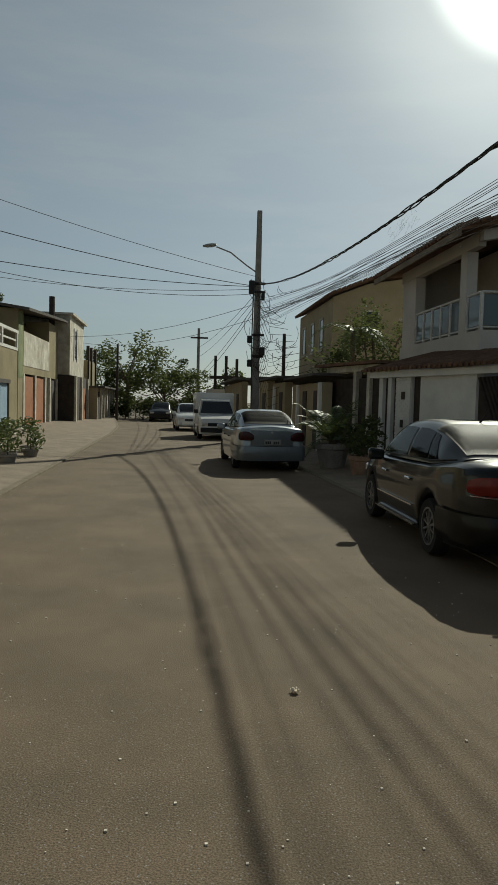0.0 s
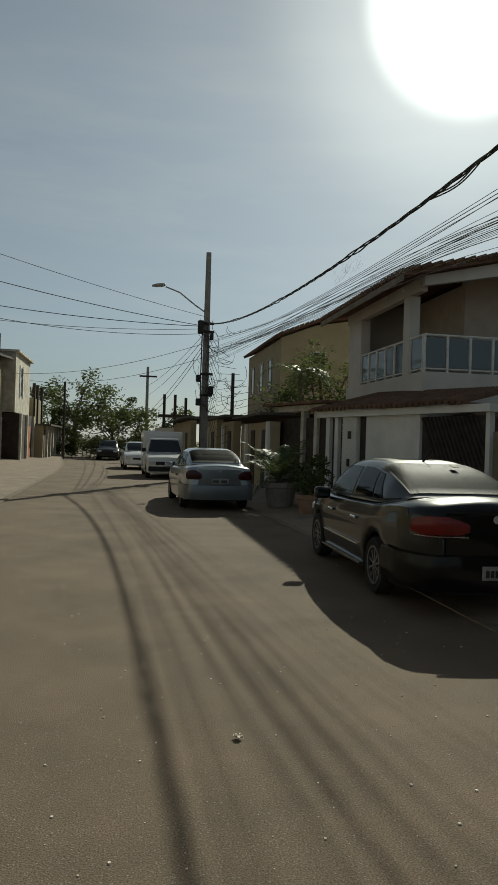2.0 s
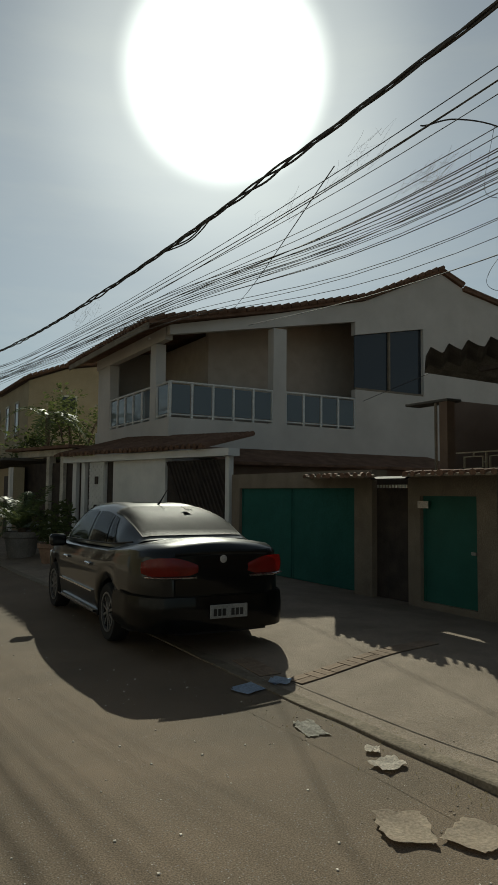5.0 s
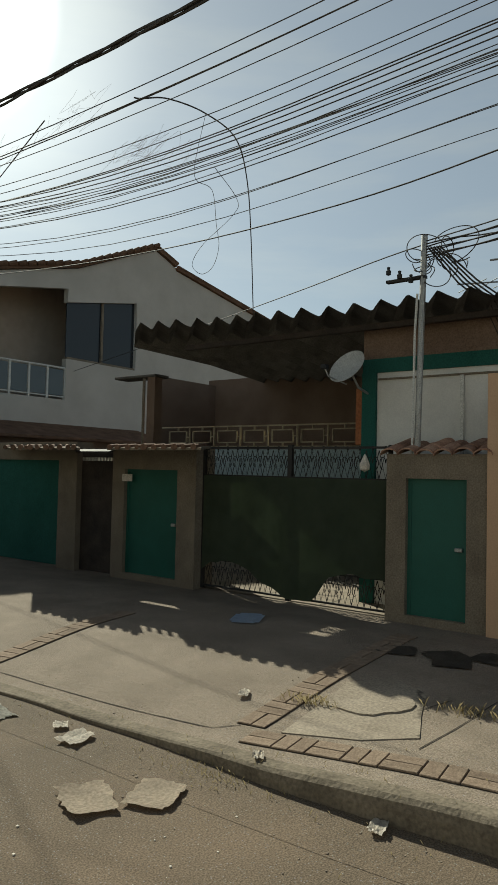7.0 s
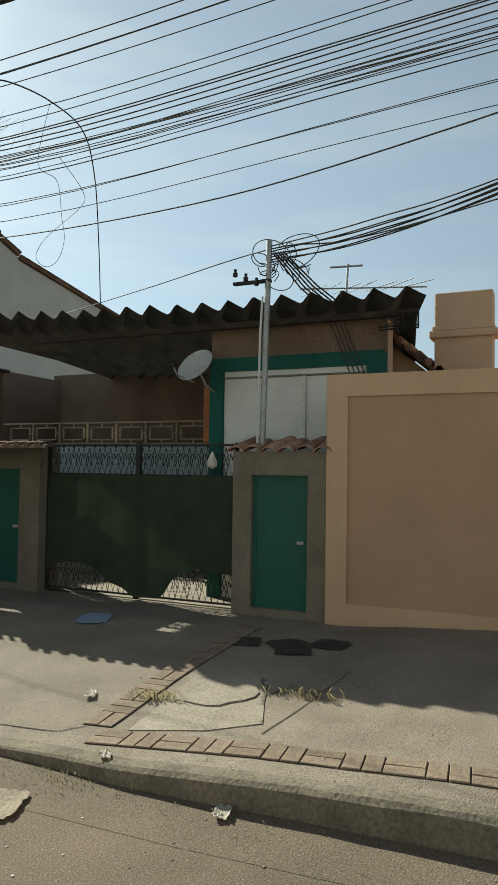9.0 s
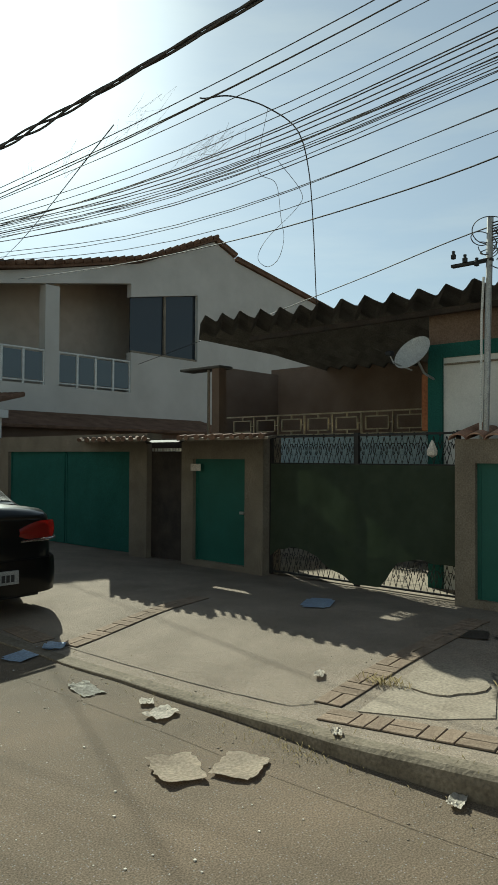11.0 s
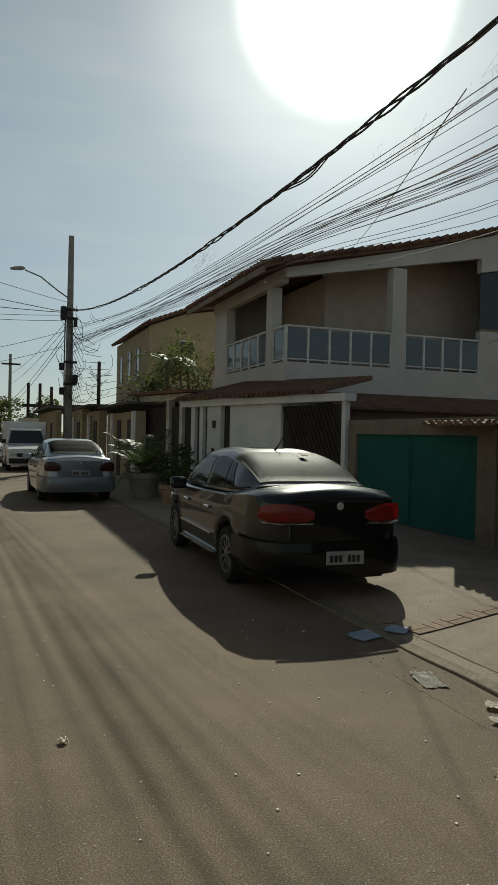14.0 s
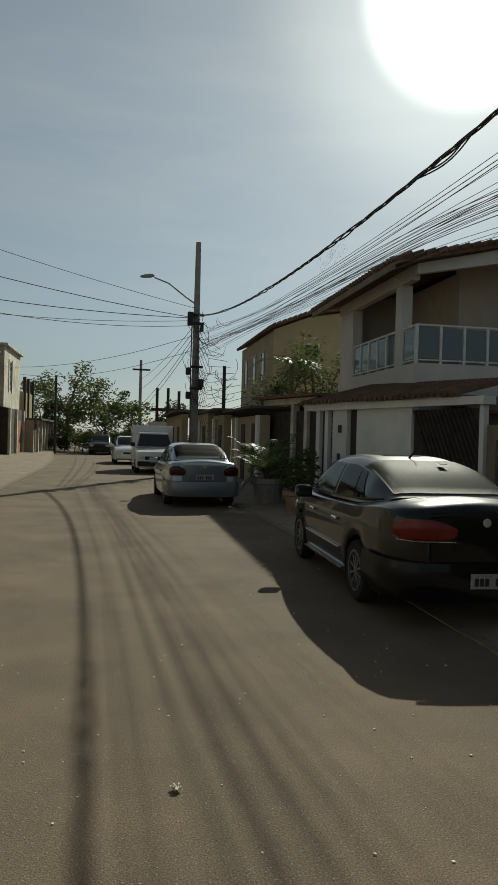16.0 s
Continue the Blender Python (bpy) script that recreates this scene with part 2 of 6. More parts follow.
# wood of gates and doors, also the tower house's painted wall shade
DARKW = surface("dark_wood_and_shade", c3(.028, .022, .018), c3(.06, .045, .035), .75, scale=4, fine=50, bump=.3)
CLAYPOT = surface("clay_planter", c3(.20, .13, .09), c3(.30, .20, .14), .9, scale=4, fine=50, bump=.3)
CEMPOT = surface("cement_planter", c3(.20, .185, .165), c3(.29, .27, .24), .9, scale=4, fine=50, bump=.3)
DISHM = surface("dish_grey", c3(.42, .42, .40), c3(.52, .52, .49), .5, scale=5, fine=60, bump=.05)
# brown haze over the recessed balcony wall is put into this colour
HAZEIN = surface("hazy_interior_plaster", c3(.44, .37, .30), c3(.53, .46, .38), .95, spec=.05)


for paint in (DARKP, SILVER, VANW):
    clear = paint.node_tree.nodes["Principled BSDF"]
    clear.inputs["Coat Weight"].default_value, clear.inputs["Coat Roughness"].default_value = (.6, .04) if paint is DARKP else (.8, .05)


def leafy(m, col, amount=.45):
    """Lets light through thin leaves."""
    nt = m.node_tree
    tr = nt.nodes.new("ShaderNodeBsdfTranslucent")
    tr.inputs["Color"].default_value = (*col, 1)
    mx = nt.nodes.new("ShaderNodeMixShader")
    mx.inputs["Fac"].default_value = amount
    nt.links.new(nt.nodes["Principled BSDF"].outputs[0], mx.inputs[1])
    nt.links.new(tr.outputs[0], mx.inputs[2])
    nt.links.new(mx.outputs[0], nt.nodes["Material Output"].inputs[0])


leafy(LEAF, (.12, .14, .045), .35)
leafy(PALM, (.12, .14, .05), .30)
leafy(WEED, (.32, .26, .14))


# ---- mesh helpers ----
def link(name, bm, mat, parent=None, smooth=False):
    me = bpy.data.meshes.new(name)
    bmesh.ops.recalc_face_normals(bm, faces=bm.faces)
    bm.to_mesh(me)
    bm.free()
    if smooth:
        me.shade_smooth()
        me.set_sharp_from_angle(angle=radians(38))
    me.materials.append(mat)
    ob = new(name, me)
    if parent is not None:
        ob.parent = parent
    return ob


def part(name, bm, mat, parent, label="", smooth=False):
    return tagged(link(name, bm, mat, parent, smooth), label)


def thing(name, label, category, group="", kind=""):
    return tagged(new(name), label, category, group, kind)


def setting(name, bm, mat, label="", parent=None):
    return tagged(link(name, bm, mat, parent), label, name.split("_")[0], "", "structure")


def add_box(bm, x0, x1, y0, y1, z0, z1, bevel=0.0, turn=None):
    r = bmesh.ops.create_cube(bm, size=1)
    vs = r["verts"]
    for v in vs:
        v.co = Vector(((x0 + x1) / 2 + v.co.x * (x1 - x0), (y0 + y1) / 2 + v.co.y * (y1 - y0), (z0 + z1) / 2 + v.co.z * (z1 - z0)))
    if bevel:
        es = list({e for v in vs for e in v.link_edges})
        r2 = bmesh.ops.bevel(bm, geom=es, offset=bevel, segments=1, affect='EDGES')
        vs = r2["verts"]
    if turn is not None:
        bmesh.ops.transform(bm, matrix=turn, verts=list({v for v in vs}))
    return vs


def boxes(*lots, bevel=0.0):
    bm = bmesh.new()
    for q in lots:
        add_box(bm, *q, bevel=bevel)
    return bm


def add_quad(bm, *pts):
    return bm.faces.new([bm.verts.new(p) for p in pts])


def slab(bm, pts, depth):
    """A flat outline (list of 3D points) thickened by the vector depth."""
    a = [bm.verts.new(p) for p in pts]
    b = [bm.verts.new(Vector(p) + Vector(depth)) for p in pts]
    bm.faces.new(a)
    bm.faces.new(b[::-1])
    for i in range(len(pts)):
        j = (i + 1) % len(pts)
        bm.faces.new((a[i], b[i], b[j], a[j]))


def add_tube(bm, pts, r, sides=6, taper=None):
    pts = [Vector(p) for p in pts]
    rings = []
    for i, p in enumerate(pts):
        d = (pts[min(i + 1, len(pts) - 1)] - pts[max(i - 1, 0)]).normalized()
        up = Vector((0, 0, 1)) if abs(d.z) < 0.95 else Vector((1, 0, 0))
        u = d.cross(up).normalized()
        w = u.cross(d)
        rr = r if taper is None else r + (taper - r) * i / (len(pts) - 1)
        rings.append([bm.verts.new(p + (u * math.cos(2 * math.pi * k / sides) + w * math.sin(2 * math.pi * k / sides)) * rr) for k in range(sides)])
    for a, b in zip(rings, rings[1:]):
        for k in range(sides):
            bm.faces.new((a[k], a[(k + 1) % sides], b[(k + 1) % sides], b[k]))
    bm.faces.new(rings[0])
    bm.faces.new(rings[-1][::-1])


def flow(pts, n=8):
    """A smooth curve through the points."""
    p = [Vector(q) for q in pts]
    p = [2 * p[0] - p[1]] + p + [2 * p[-1] - p[-2]]
    out = []
    for i in range(1, len(p) - 2):
        for k in range(n):
            t = k / n
            a, b, c, d = p[i - 1:i + 3]
            out.append(.5 * (2 * b + (c - a) * t + (2 * a - 5 * b + 4 * c - d) * t * t + (3 * b - a - 3 * c + d) * t ** 3))
    return out + [p[-2]]


def tube(pts, r, sides=6, taper=None):
    bm = bmesh.new()
    add_tube(bm, pts, r, sides, taper)
    return bm


def lathe(bm, prof, seg=20, m=None):
    """Revolve (radius, height) pairs about z, then move by m."""
    rings = [[bm.verts.new((r * math.cos(2 * math.pi * k / seg), r * math.sin(2 * math.pi * k / seg), h)) for k in range(seg)] for r, h in prof]
    for a, b in zip(rings, rings[1:]):
        for k in range(seg):
            bm.faces.new((a[k], a[(k + 1) % seg], b[(k + 1) % seg], b[k]))
    if m is not None:
        bmesh.ops.transform(bm, matrix=m, verts=[v for r in rings for v in r])
    return rings


def grid_sheet(xs_at, ys, z_at, nx):
    """A sheet between xs_at(y) = (x0, x1) along ys, height z_at(x, y)."""
    bm = bmesh.new()
    rows = []
    for y in ys:
        x0, x1 = xs_at(y)
        rows.append([bm.verts.new((x0 + (x1 - x0) * k / nx, y, z_at(x0 + (x1 - x0) * k / nx, y))) for k in range(nx + 1)])
    for a, b in zip(rows, rows[1:]):
        for k in range(nx):
            bm.faces.new((a[k], a[k + 1], b[k + 1], b[k]))
    return bm


def frange(a, b, n):
    return [a + (b - a) * i / n for i in range(n + 1)]


def mix1(x, xs, vs):
    return float(np.interp(x, xs, vs))


# ---- ground, road, pavements ----
def right_kerb(y):
    return mix1(y, (-14, 0.4, 1.2, 2.0, 2.4, 3.4, 4.7, 10, 17, 30, 46, 60), (3.70, 3.44, 3.38, 3.32, 3.36, 3.34, 3.30, 3.28, 3.12, 2.85, 1.9, 0.6))


def left_kerb(y):
    return mix1(y, (-14, 11, 32, 40, 60), (-2.8, -2.7, -2.75, -3.1, -5.0))


def pave_z(x, y):
    """Pavement height: a kerb that dies out at the driveway, rising to the walls, with a dip before them fitted to the
    camera's view.
    """
    k = mix1(y, (-14, .4, 1.4, 2.3, 3.1, 4.7, 60), (.18, .155, .125, .065, .025, .012, .012))
    u = min(1, max(0, (x - 3.4) / 1.6))
    v = min(1, max(0, (x - 6.2) / 1.0)) * min(1, max(0, y - 1))
    w = min(1, max(0, (y - .6) / .5))
    return k + w * (.115 - k) * u * u * (3 - 2 * u) - .07 * v * v * (3 - 2 * v)


def left_z(x, y):
    return 0.025 + 0.265 * min(1, max(0, (-2.7 - x) / 3.9))


def road_z(x, y):
    return 0.0


setting("ground", boxes((-900, 900, -300, 1500, -1.2, -0.06)), DIRT, "bare dusty brown earth reaching the horizon")
setting("road", grid_sheet(lambda y: (left_kerb(y), right_kerb(y)), frange(-14, 62, 60), road_z, 10), ASPHALT, "worn dusty brown-grey asphalt road surface")
def gutter_z(x, y):
    return .0015


setting("gutter_right", grid_sheet(lambda y: (right_kerb(y) - .40, right_kerb(y) + .01), frange(-14, 40, 70), gutter_z, 2), ASPHALT, "dusty concrete gutter strip along the kerb")
setting("pavement_right", grid_sheet(lambda y: (right_kerb(y) + .12, 14), frange(-14, 0, 35) + frange(.08, 6, 74) + frange(6.4, 62, 139), pave_z, 66), CONCRETE, "rough worn concrete pavement")
setting("pavement_left", grid_sheet(lambda y: (-14, left_kerb(y) - .1), frange(-14, 62, 40), left_z, 12), CONCRETE, "sunlit sloping concrete pavement")


def kerb_run(name, edge, side, z_at, y0, y1, n):
    bm = bmesh.new()
    rows = []
    for y in frange(y0, y1, n):
        x = edge(y)
        w = .13 * side
        zt = z_at(x + w, y) + .004
        j = noise.noise((x, y * 2.1, 3.0)) * .018
        r = min(.06, max(.008, zt * .55)) * (1 + .35 * noise.noise((y * 3.7, 1.0, 0.0)))
        lot = ((j, -.05), (j + .004 * side, zt - r), (j + r * .25 * side, zt - r * .38), (j + r * .75 * side, zt - r * .07), (j * .5 + r * 1.4 * side, zt), (w, zt), (w, -.05))
        rows.append([bm.verts.new((x + dx, y, z)) for dx, z in lot])
    for a, b in zip(rows, rows[1:]):
        for k in range(6):
            bm.faces.new((a[k], a[k + 1], b[k + 1], b[k]))
    setting(name, bm, KERBM, "low stained concrete kerb along the pavement")


kerb_run("kerb_right", right_kerb, 1, pave_z, -14, 62, 460)
kerb_run("kerb_left", left_kerb, -1, left_z, -14, 62, 80)


# ---- front gates of the low house ----
WX = 7.2


def tile_cap(name, x, y0, y1, z, parent, rows=2, mat=None):
    """Short half-round clay tiles laid as a cap on a gate pillar."""
    n = max(3, int((y1 - y0) / .17))
    rng = random.Random(int(y0 * 100))
    for r in range(rows):
        for k in range(n):
            bm = bmesh.new()
            yc = y0 + (k + .5) * (y1 - y0) / n
            a, b = [], []
            for s in range(7):
                th = math.pi * s / 6
                for lst, dx, dz in ((a, 0, 0), (b, .34, .07)):
                    lst.append((math.cos(th) * .095, math.sin(th) * .06, dx, dz))
            va = [bm.verts.new((x - .18 + r * .24 + q[2], yc + q[0], z + q[1] + q[3] + r * .05)) for q in a]
            vb = [bm.verts.new((x - .18 + r * .24 + q[2], yc + q[0] * .9, z + q[1] + q[3] + r * .05)) for q in b]
            va2 = [bm.verts.new(v.co - Vector((0, 0, .016))) for v in va]
            vb2 = [bm.verts.new(v.co - Vector((0, 0, .016))) for v in vb]
            for s in range(6):
                bm.faces.new((va[s], va[s + 1], vb[s + 1], vb[s]))
                bm.faces.new((va2[s], vb2[s], vb2[s + 1], va2[s + 1]))
                bm.faces.new((va[s], va2[s], va2[s + 1], va[s + 1]))
                bm.faces.new((vb[s], vb[s + 1], vb2[s + 1], vb2[s]))
            bmesh.ops.rotate(bm, cent=(x, yc, z), matrix=Euler((rng.uniform(-.08, .08), rng.uniform(-.06, .06), rng.uniform(-.12, .12))).to_matrix(), verts=bm.verts)
            part("roof_tile", bm, mat or TILE, parent, smooth=False)


def gate_pillar(name, label, y0, y1, door0, door1, ztop, door_top, cap=True):
    t = thing(name, label, "gate pillar")
    part("wall", boxes((WX, WX + .38, y0, door0, .02, ztop), (WX, WX + .38, door1, y1, .02, ztop), (WX, WX + .38, door0, door1, door_top, ztop), (WX, WX + .38, door0, door1, .02, .13)), PILLARM, t)
    bm = boxes((WX + .07, WX + .11, door0, door1, .13, door_top))
    for yk in (door0 + .02, door1 - .02):
        add_box(bm, WX + .06, WX + .075, yk - .02, yk + .02, .13, door_top)
    add_box(bm, WX + .06, WX + .075, door0 + .04, door1 - .04, door_top - .04, door_top)
    d = part("door", bm, GREEN, t, "green painted sheet-metal door")
    part("bolt", boxes((WX + .03, WX + .06, door0 + .05, door0 + .13, .82, .86), bevel=.006), STEEL, d)
    if cap:
        tile_cap(name, WX + .12, y0 - .06, y1 + .06, ztop, t)
    return t


def shadow_canopy(f0, f1, b0, b1, n, parent):
    """Low tiled canopy: front edge f0..f1 pulled well before the wall to cast shade, back edge b0..b1 on it, skewed
    along camera sightlines.
    """
    xf, xb, zf, zb = 6.18, WX - .002, 1.80, 1.86
    bm = bmesh.new()
    slab(bm, [(xf, f0, zf), (xf, f1, zf), (xb, b1, zb), (xb, b0, zb)], (0, 0, .03))
    c = part("canopy", bm, PILLARM, parent, "thin tiled canopy drawn forward to cast shade")
    rng = random.Random(n)
    for k in range(n):
        u = (k + .5) / n
        j = rng.uniform(-.03, .03)
        pts = [(xf - .04 + j, f0 + (f1 - f0) * u, zf + .035), (xb, b0 + (b1 - b0) * u, zb + .035)]
        part("roof_tile", tube(pts, .034 + rng.uniform(-.006, .006), 8, .032), TILED, c)


gate_pillar("gate_pillar", "rough brown gate wall with green door and clay tiles", 2.13, 3.19, 2.33, 2.97, 1.80, 1.545)
tall_pillar = gate_pillar("gate_pillar", "rough brown gate wall with tall green door and plaque", 5.86, 7.42, 6.18, 7.18, 1.86, 1.57, cap=False)
shadow_canopy(4.92, 6.42, 5.62, 7.42, 10, tall_pillar)
tagged(link("plaque", boxes((WX - .012, WX, 7.02, 7.22, 1.40, 1.50), bevel=.003), PAPER), "small pale blank plaque fixed to the gate wall", "sign")

# double garage gate of the neighbour
gar = thing("garage_gate", "wide dark green sheet-metal garage gate in rough wall", "gate")
part("pier", boxes((WX, WX + .3, 8.2, 8.62, .01, 1.96)), PILLARM, gar)
part("pier", boxes((WX, WX + .3, 12.3, 12.62, .01, 1.96)), PILLARM, gar)
part("lintel", boxes((WX, WX + .3, 8.62, 12.3, 1.68, 1.96)), PILLARM, gar)
for y0, y1 in ((8.63, 10.45), (10.47, 12.29)):
    bm = boxes((WX + .06, WX + .10, y0, y1, .08, 1.68))
    for yk in (y0 + .03, y1 - .03):
        add_box(bm, WX + .05, WX + .065, yk - .02, yk + .02, .1, 1.66)
    part("leaf_panel", bm, TEAL, gar)
shadow_canopy(6.92, 8.50, 8.20, 9.96, 11, gar)
# narrow gate between
ng = thing("narrow_gate", "narrow dark iron gate with lattice top", "gate")
bm = boxes((WX + .1, WX + .13, 7.42, 8.2, .06, 1.68), (WX + .1, WX + .13, 7.42, 8.2, 1.73, 1.86))
part("sheet", bm, DARKW, ng)
# pale bars stand in for daylight showing through the lattice gaps
for k in range(12):
    yk = 7.44 + k * .067
    part("lit_gap", boxes((WX + .105, WX + .125, yk, yk + .03, 1.68, 1.73)), RAILW, ng, "pale bar painted as light through a lattice gap")
# sheet and slats added to fill a lit notch with dappled shade
bm = bmesh.new()
slab(bm, [(6.36, 6.54, 1.772), (6.36, 7.22, 1.772), (WX - .002, 8.25, 1.832), (WX - .002, 7.36, 1.832)], (0, 0, .018))
part("canopy", bm, DARKW, ng, "thin dark sheet added to shade the pavement")
for k in range(4):
    yk = 6.44 + k * .13
    bm = bmesh.new()
    slab(bm, [(6.23, yk, 1.770), (6.23, yk + .055, 1.770), (6.358, yk + .20, 1.774), (6.358, yk + .145, 1.774)], (0, 0, .014))
    part("slat", bm, DARKW, ng)

# driveway gate with shade cloth
gate = thing("driveway_gate", "wrought iron driveway gate hung with dark green shade cloth", "gate")
GX, GY0, GY1 = WX + .16, 3.2, 5.86
part("frame", boxes((GX - .02, GX + .02, GY0, GY1, 1.86, 1.885), (GX - .02, GX + .02, GY0, GY1, 1.50, 1.53), (GX - .012, GX + .012, GY0, GY1, .09, .112), (GX - .012, GX + .012, GY0, GY1, .43, .45),
     (GX - .02, GX + .02, GY0, GY0 + .04, .06, 1.9), (GX - .02, GX + .02, GY1 - .04, GY1, .06, 1.9), (GX - .025, GX + .025, 4.48, 4.54, .06, 1.9)), IRON, gate)


def scroll_band(z0, z1):
    n = 17
    w = (GY1 - GY0) / n
    h = z1 - z0
    bm = bmesh.new()
    add_tube(bm, [(0, 0, 0), (0, w / 2, h), (0, w, 0)], .0055, 4)
    add_tube(bm, [(0, 0, h), (0, w / 2, 0), (0, w, h)], .0055, 4)
    for sgn in (-1, 1):
        pts = [(0, w / 2 + sgn * w * .25 * (1 - math.cos(a)) * .9, h * .55 + h * .22 * math.sin(a)) for a in frange(0, 4.6, 7)]
        add_tube(bm, pts, .0055, 4)
    add_box(bm, -.008, .008, w / 2 - .008, w / 2 + .008, h, h + .05)
    first = part("scroll", bm, IRON, gate)
    first.location = (GX, GY0, z0)
    for k in range(1, n):
        q = new("scroll", first.data)
        q.parent = gate
        q.location = (GX, GY0 + k * w, z0)


scroll_band(1.53, 1.84)
scroll_band(.115, .42)
bm = bmesh.new()
cols = 60
top, bot = [], []
for k in range(cols + 1):
    u = k / cols
    y = GY0 + .03 + (GY1 - GY0 - .06) * u
    z = mix1(y, (3.24, 3.60, 3.80, 3.92, 4.09, 4.20, 4.40, 4.57, 4.72, 4.98, 5.24, 5.50, 5.69, 5.82), (.43, .45, .45, .41, .19, .09, .08, .11, .17, .31, .43, .44, .40, .30)) + .012 * math.sin(u * 47)
    xo = GX - .035 - .02 * math.sin(u * 31)
    top.append((bm.verts.new((GX - .03, y, 1.515)), bm.verts.new((xo, y, 1.0))))
    bot.append(bm.verts.new((xo - .012, y, max(z, .09))))
for k in range(cols):
    bm.faces.new((top[k][0], top[k + 1][0], top[k + 1][1], top[k][1]))
    bm.faces.new((top[k][1], top[k + 1][1], bot[k + 1], bot[k]))
bmesh.ops.solidify(bm, geom=bm.faces[:], thickness=.004)
part("shade_cloth", bm, CLOTH, gate, "sagging dark green shade cloth with torn hem", smooth=True)
bm = bmesh.new()
lathe(bm, [(.0, 0), (.055, .03), (.06, .08), (.03, .15), (.012, .19), (0, .2)], 8, Matrix.Translation((GX - .06, 3.5, 1.6)))
tagged(link("plastic_bag", bm, PAPER), "white plastic bag tied to the iron gate", "bag")

# yard, low house behind the gates
HX, VX = 7.95, 10.6
setting("floor_yard", grid_sheet(lambda y: (WX + .2, 14.5), frange(-3, 16, 12), lambda x, y: .056, 4), PATCH, "pale cement yard floor behind the gate")
low = thing("low_house", "low house with teal posts, veranda and corrugated roof", "house")
part("wall", boxes((HX, HX + .2, 1.90, 3.68, .05, 2.79)), WHITE, low, "white painted wall panel")
part("wall", boxes((VX + 2.0, VX + 2.2, 4.0, 10.2, .05, 3.62)), BROWNW, low, "brown plastered veranda wall")
part("wall", boxes((VX + .2, VX + 2.0, 10.0, 10.2, .05, 3.49)), BROWNW, low, "brown plastered veranda wall")
part("wall", boxes((HX + .2, VX + 2.2, 3.70, 3.86, .05, 3.39)), BROWNW, low, "brown plastered side wall")
part("wall", boxes((HX + .2, HX + .46, 1.72, 1.86, .05, 3.34)), PEACH, low, "peach side wall")
part("wall", boxes((HX + .46, VX + 2.2, 2.44, 2.58, .05, 3.36)), PEACH, low, "peach side wall")
part("veranda_floor", boxes((VX - .05, VX + 2.0, 4.0, 10.0, .05, 1.97)), surface("pale_blue_veranda_paint", c3(.30, .38, .40), c3(.38, .46, .48), .8, scale=2, fine=50, bump=.15), low, "pale blue painted veranda base")
part("beam", boxes((HX - .03, HX + .2, 1.72, 3.86, 2.79, 2.955)), TEAL, low, "teal painted beam")
part("upper_wall", boxes((HX - .01, HX + .2, 1.72, 3.86, 2.955, 3.355)), BROWNW, low)
for y in (3.68, 1.72):
    part("post", boxes((HX - .05, HX + .2, y, y + .18, .05, 2.79)), TEAL, low, "teal painted post")
part("door_frame", boxes((HX + .02, HX + .1, 3.87, 3.98, 1.93, 2.62), bevel=.01), BROWND, low)
part("cornice", boxes((HX - .03, HX - .001, 1.92, 3.66, 2.70, 2.72)), PILLARM, low)
part("downpipe", boxes((HX - .04, HX - .012, 2.62, 2.66, .15, 2.7)), RAILW, low)
# eave and post stand on camera sightlines, short of the veranda itself
part("veranda_eave", boxes((9.0, 9.35, 8.40, 9.42, 3.17, 3.22), bevel=.01), FIBRO, low, "thin weathered eave placed to line up with the veranda end")
part("corner_post", boxes((9.02, 9.2, 8.42, 8.60, .05, 3.168)), BROWNW, low, "brown plastered corner post")
part("drain_pipe", tube([(9.0, 8.66, .06), (9.0, 8.66, 3.15)], .026, 8), PILLARM, low)
rail = part("veranda_rail", boxes((VX - .03, VX + .01, 5.2, 9.7, 2.39, 2.415), (VX - .03, VX + .01, 5.2, 9.7, 2.01, 2.035)), RUSTR, low, "cream painted iron veranda rail")
for k in range(7):
    y = 5.25 + k * .62
    bm = bmesh.new()
    for a0, a1, b0, b1 in ((.07, .54, 2.09, 2.11), (.07, .54, 2.31, 2.33), (.07, .09, 2.09, 2.33), (.52, .54, 2.09, 2.33)):
        add_box(bm, VX - .03, VX + .005, y + a0, y + a1, b0, b1)
    add_box(bm, VX - .03, VX + .005, y - .012, y + .012, 2.01, 2.40)
    add_box(bm, VX - .03, VX + .005, y + .29, y + .31, 2.33, 2.39)
    add_box(bm, VX - .03, VX + .005, y + .29, y + .31, 2.035, 2.09)
    add_box(bm, VX - .03, VX + .005, y + .012, y + .07, 2.20, 2.22)
    part("rail_pattern", bm, RUSTR, rail)


def wave(u):
    """Sharp-crested profile of large fibre-cement troughs, 0 to 1."""
    u = u % 1.0
    return (u / .30) if u < .30 else (1 - (u - .30) / .70) ** 1.15


bm = bmesh.new()
per, y0, y1 = .335, 1.15, 7.15
nys = 190
xs = [7.35, 8.2, 10.2, 12.6]
rows = []
for i in range(nys + 1):
    y = y0 + (y1 - y0) * i / nys
    h = wave((y1 - y) / per) * .125
    sag = .02 * math.sin(y * 1.1)
    x_off = -.05 * (int((y - y0) / (per * 3)) % 2)
    # hidden back edges fanned along camera sightlines, placed to shade the pavement
    grow = (y - y0) / (y1 - y0)
    rows.append([bm.verts.new((x + (x_off if j == 0 else 0), y + grow * (0, .95, 1.0, 1.5)[j] + (1 - grow) * (0, .25, .65, 1.1)[j], 3.31 + .0285 * y + h + sag - .01 * (x - 7.35))) for j, x in enumerate(xs)])
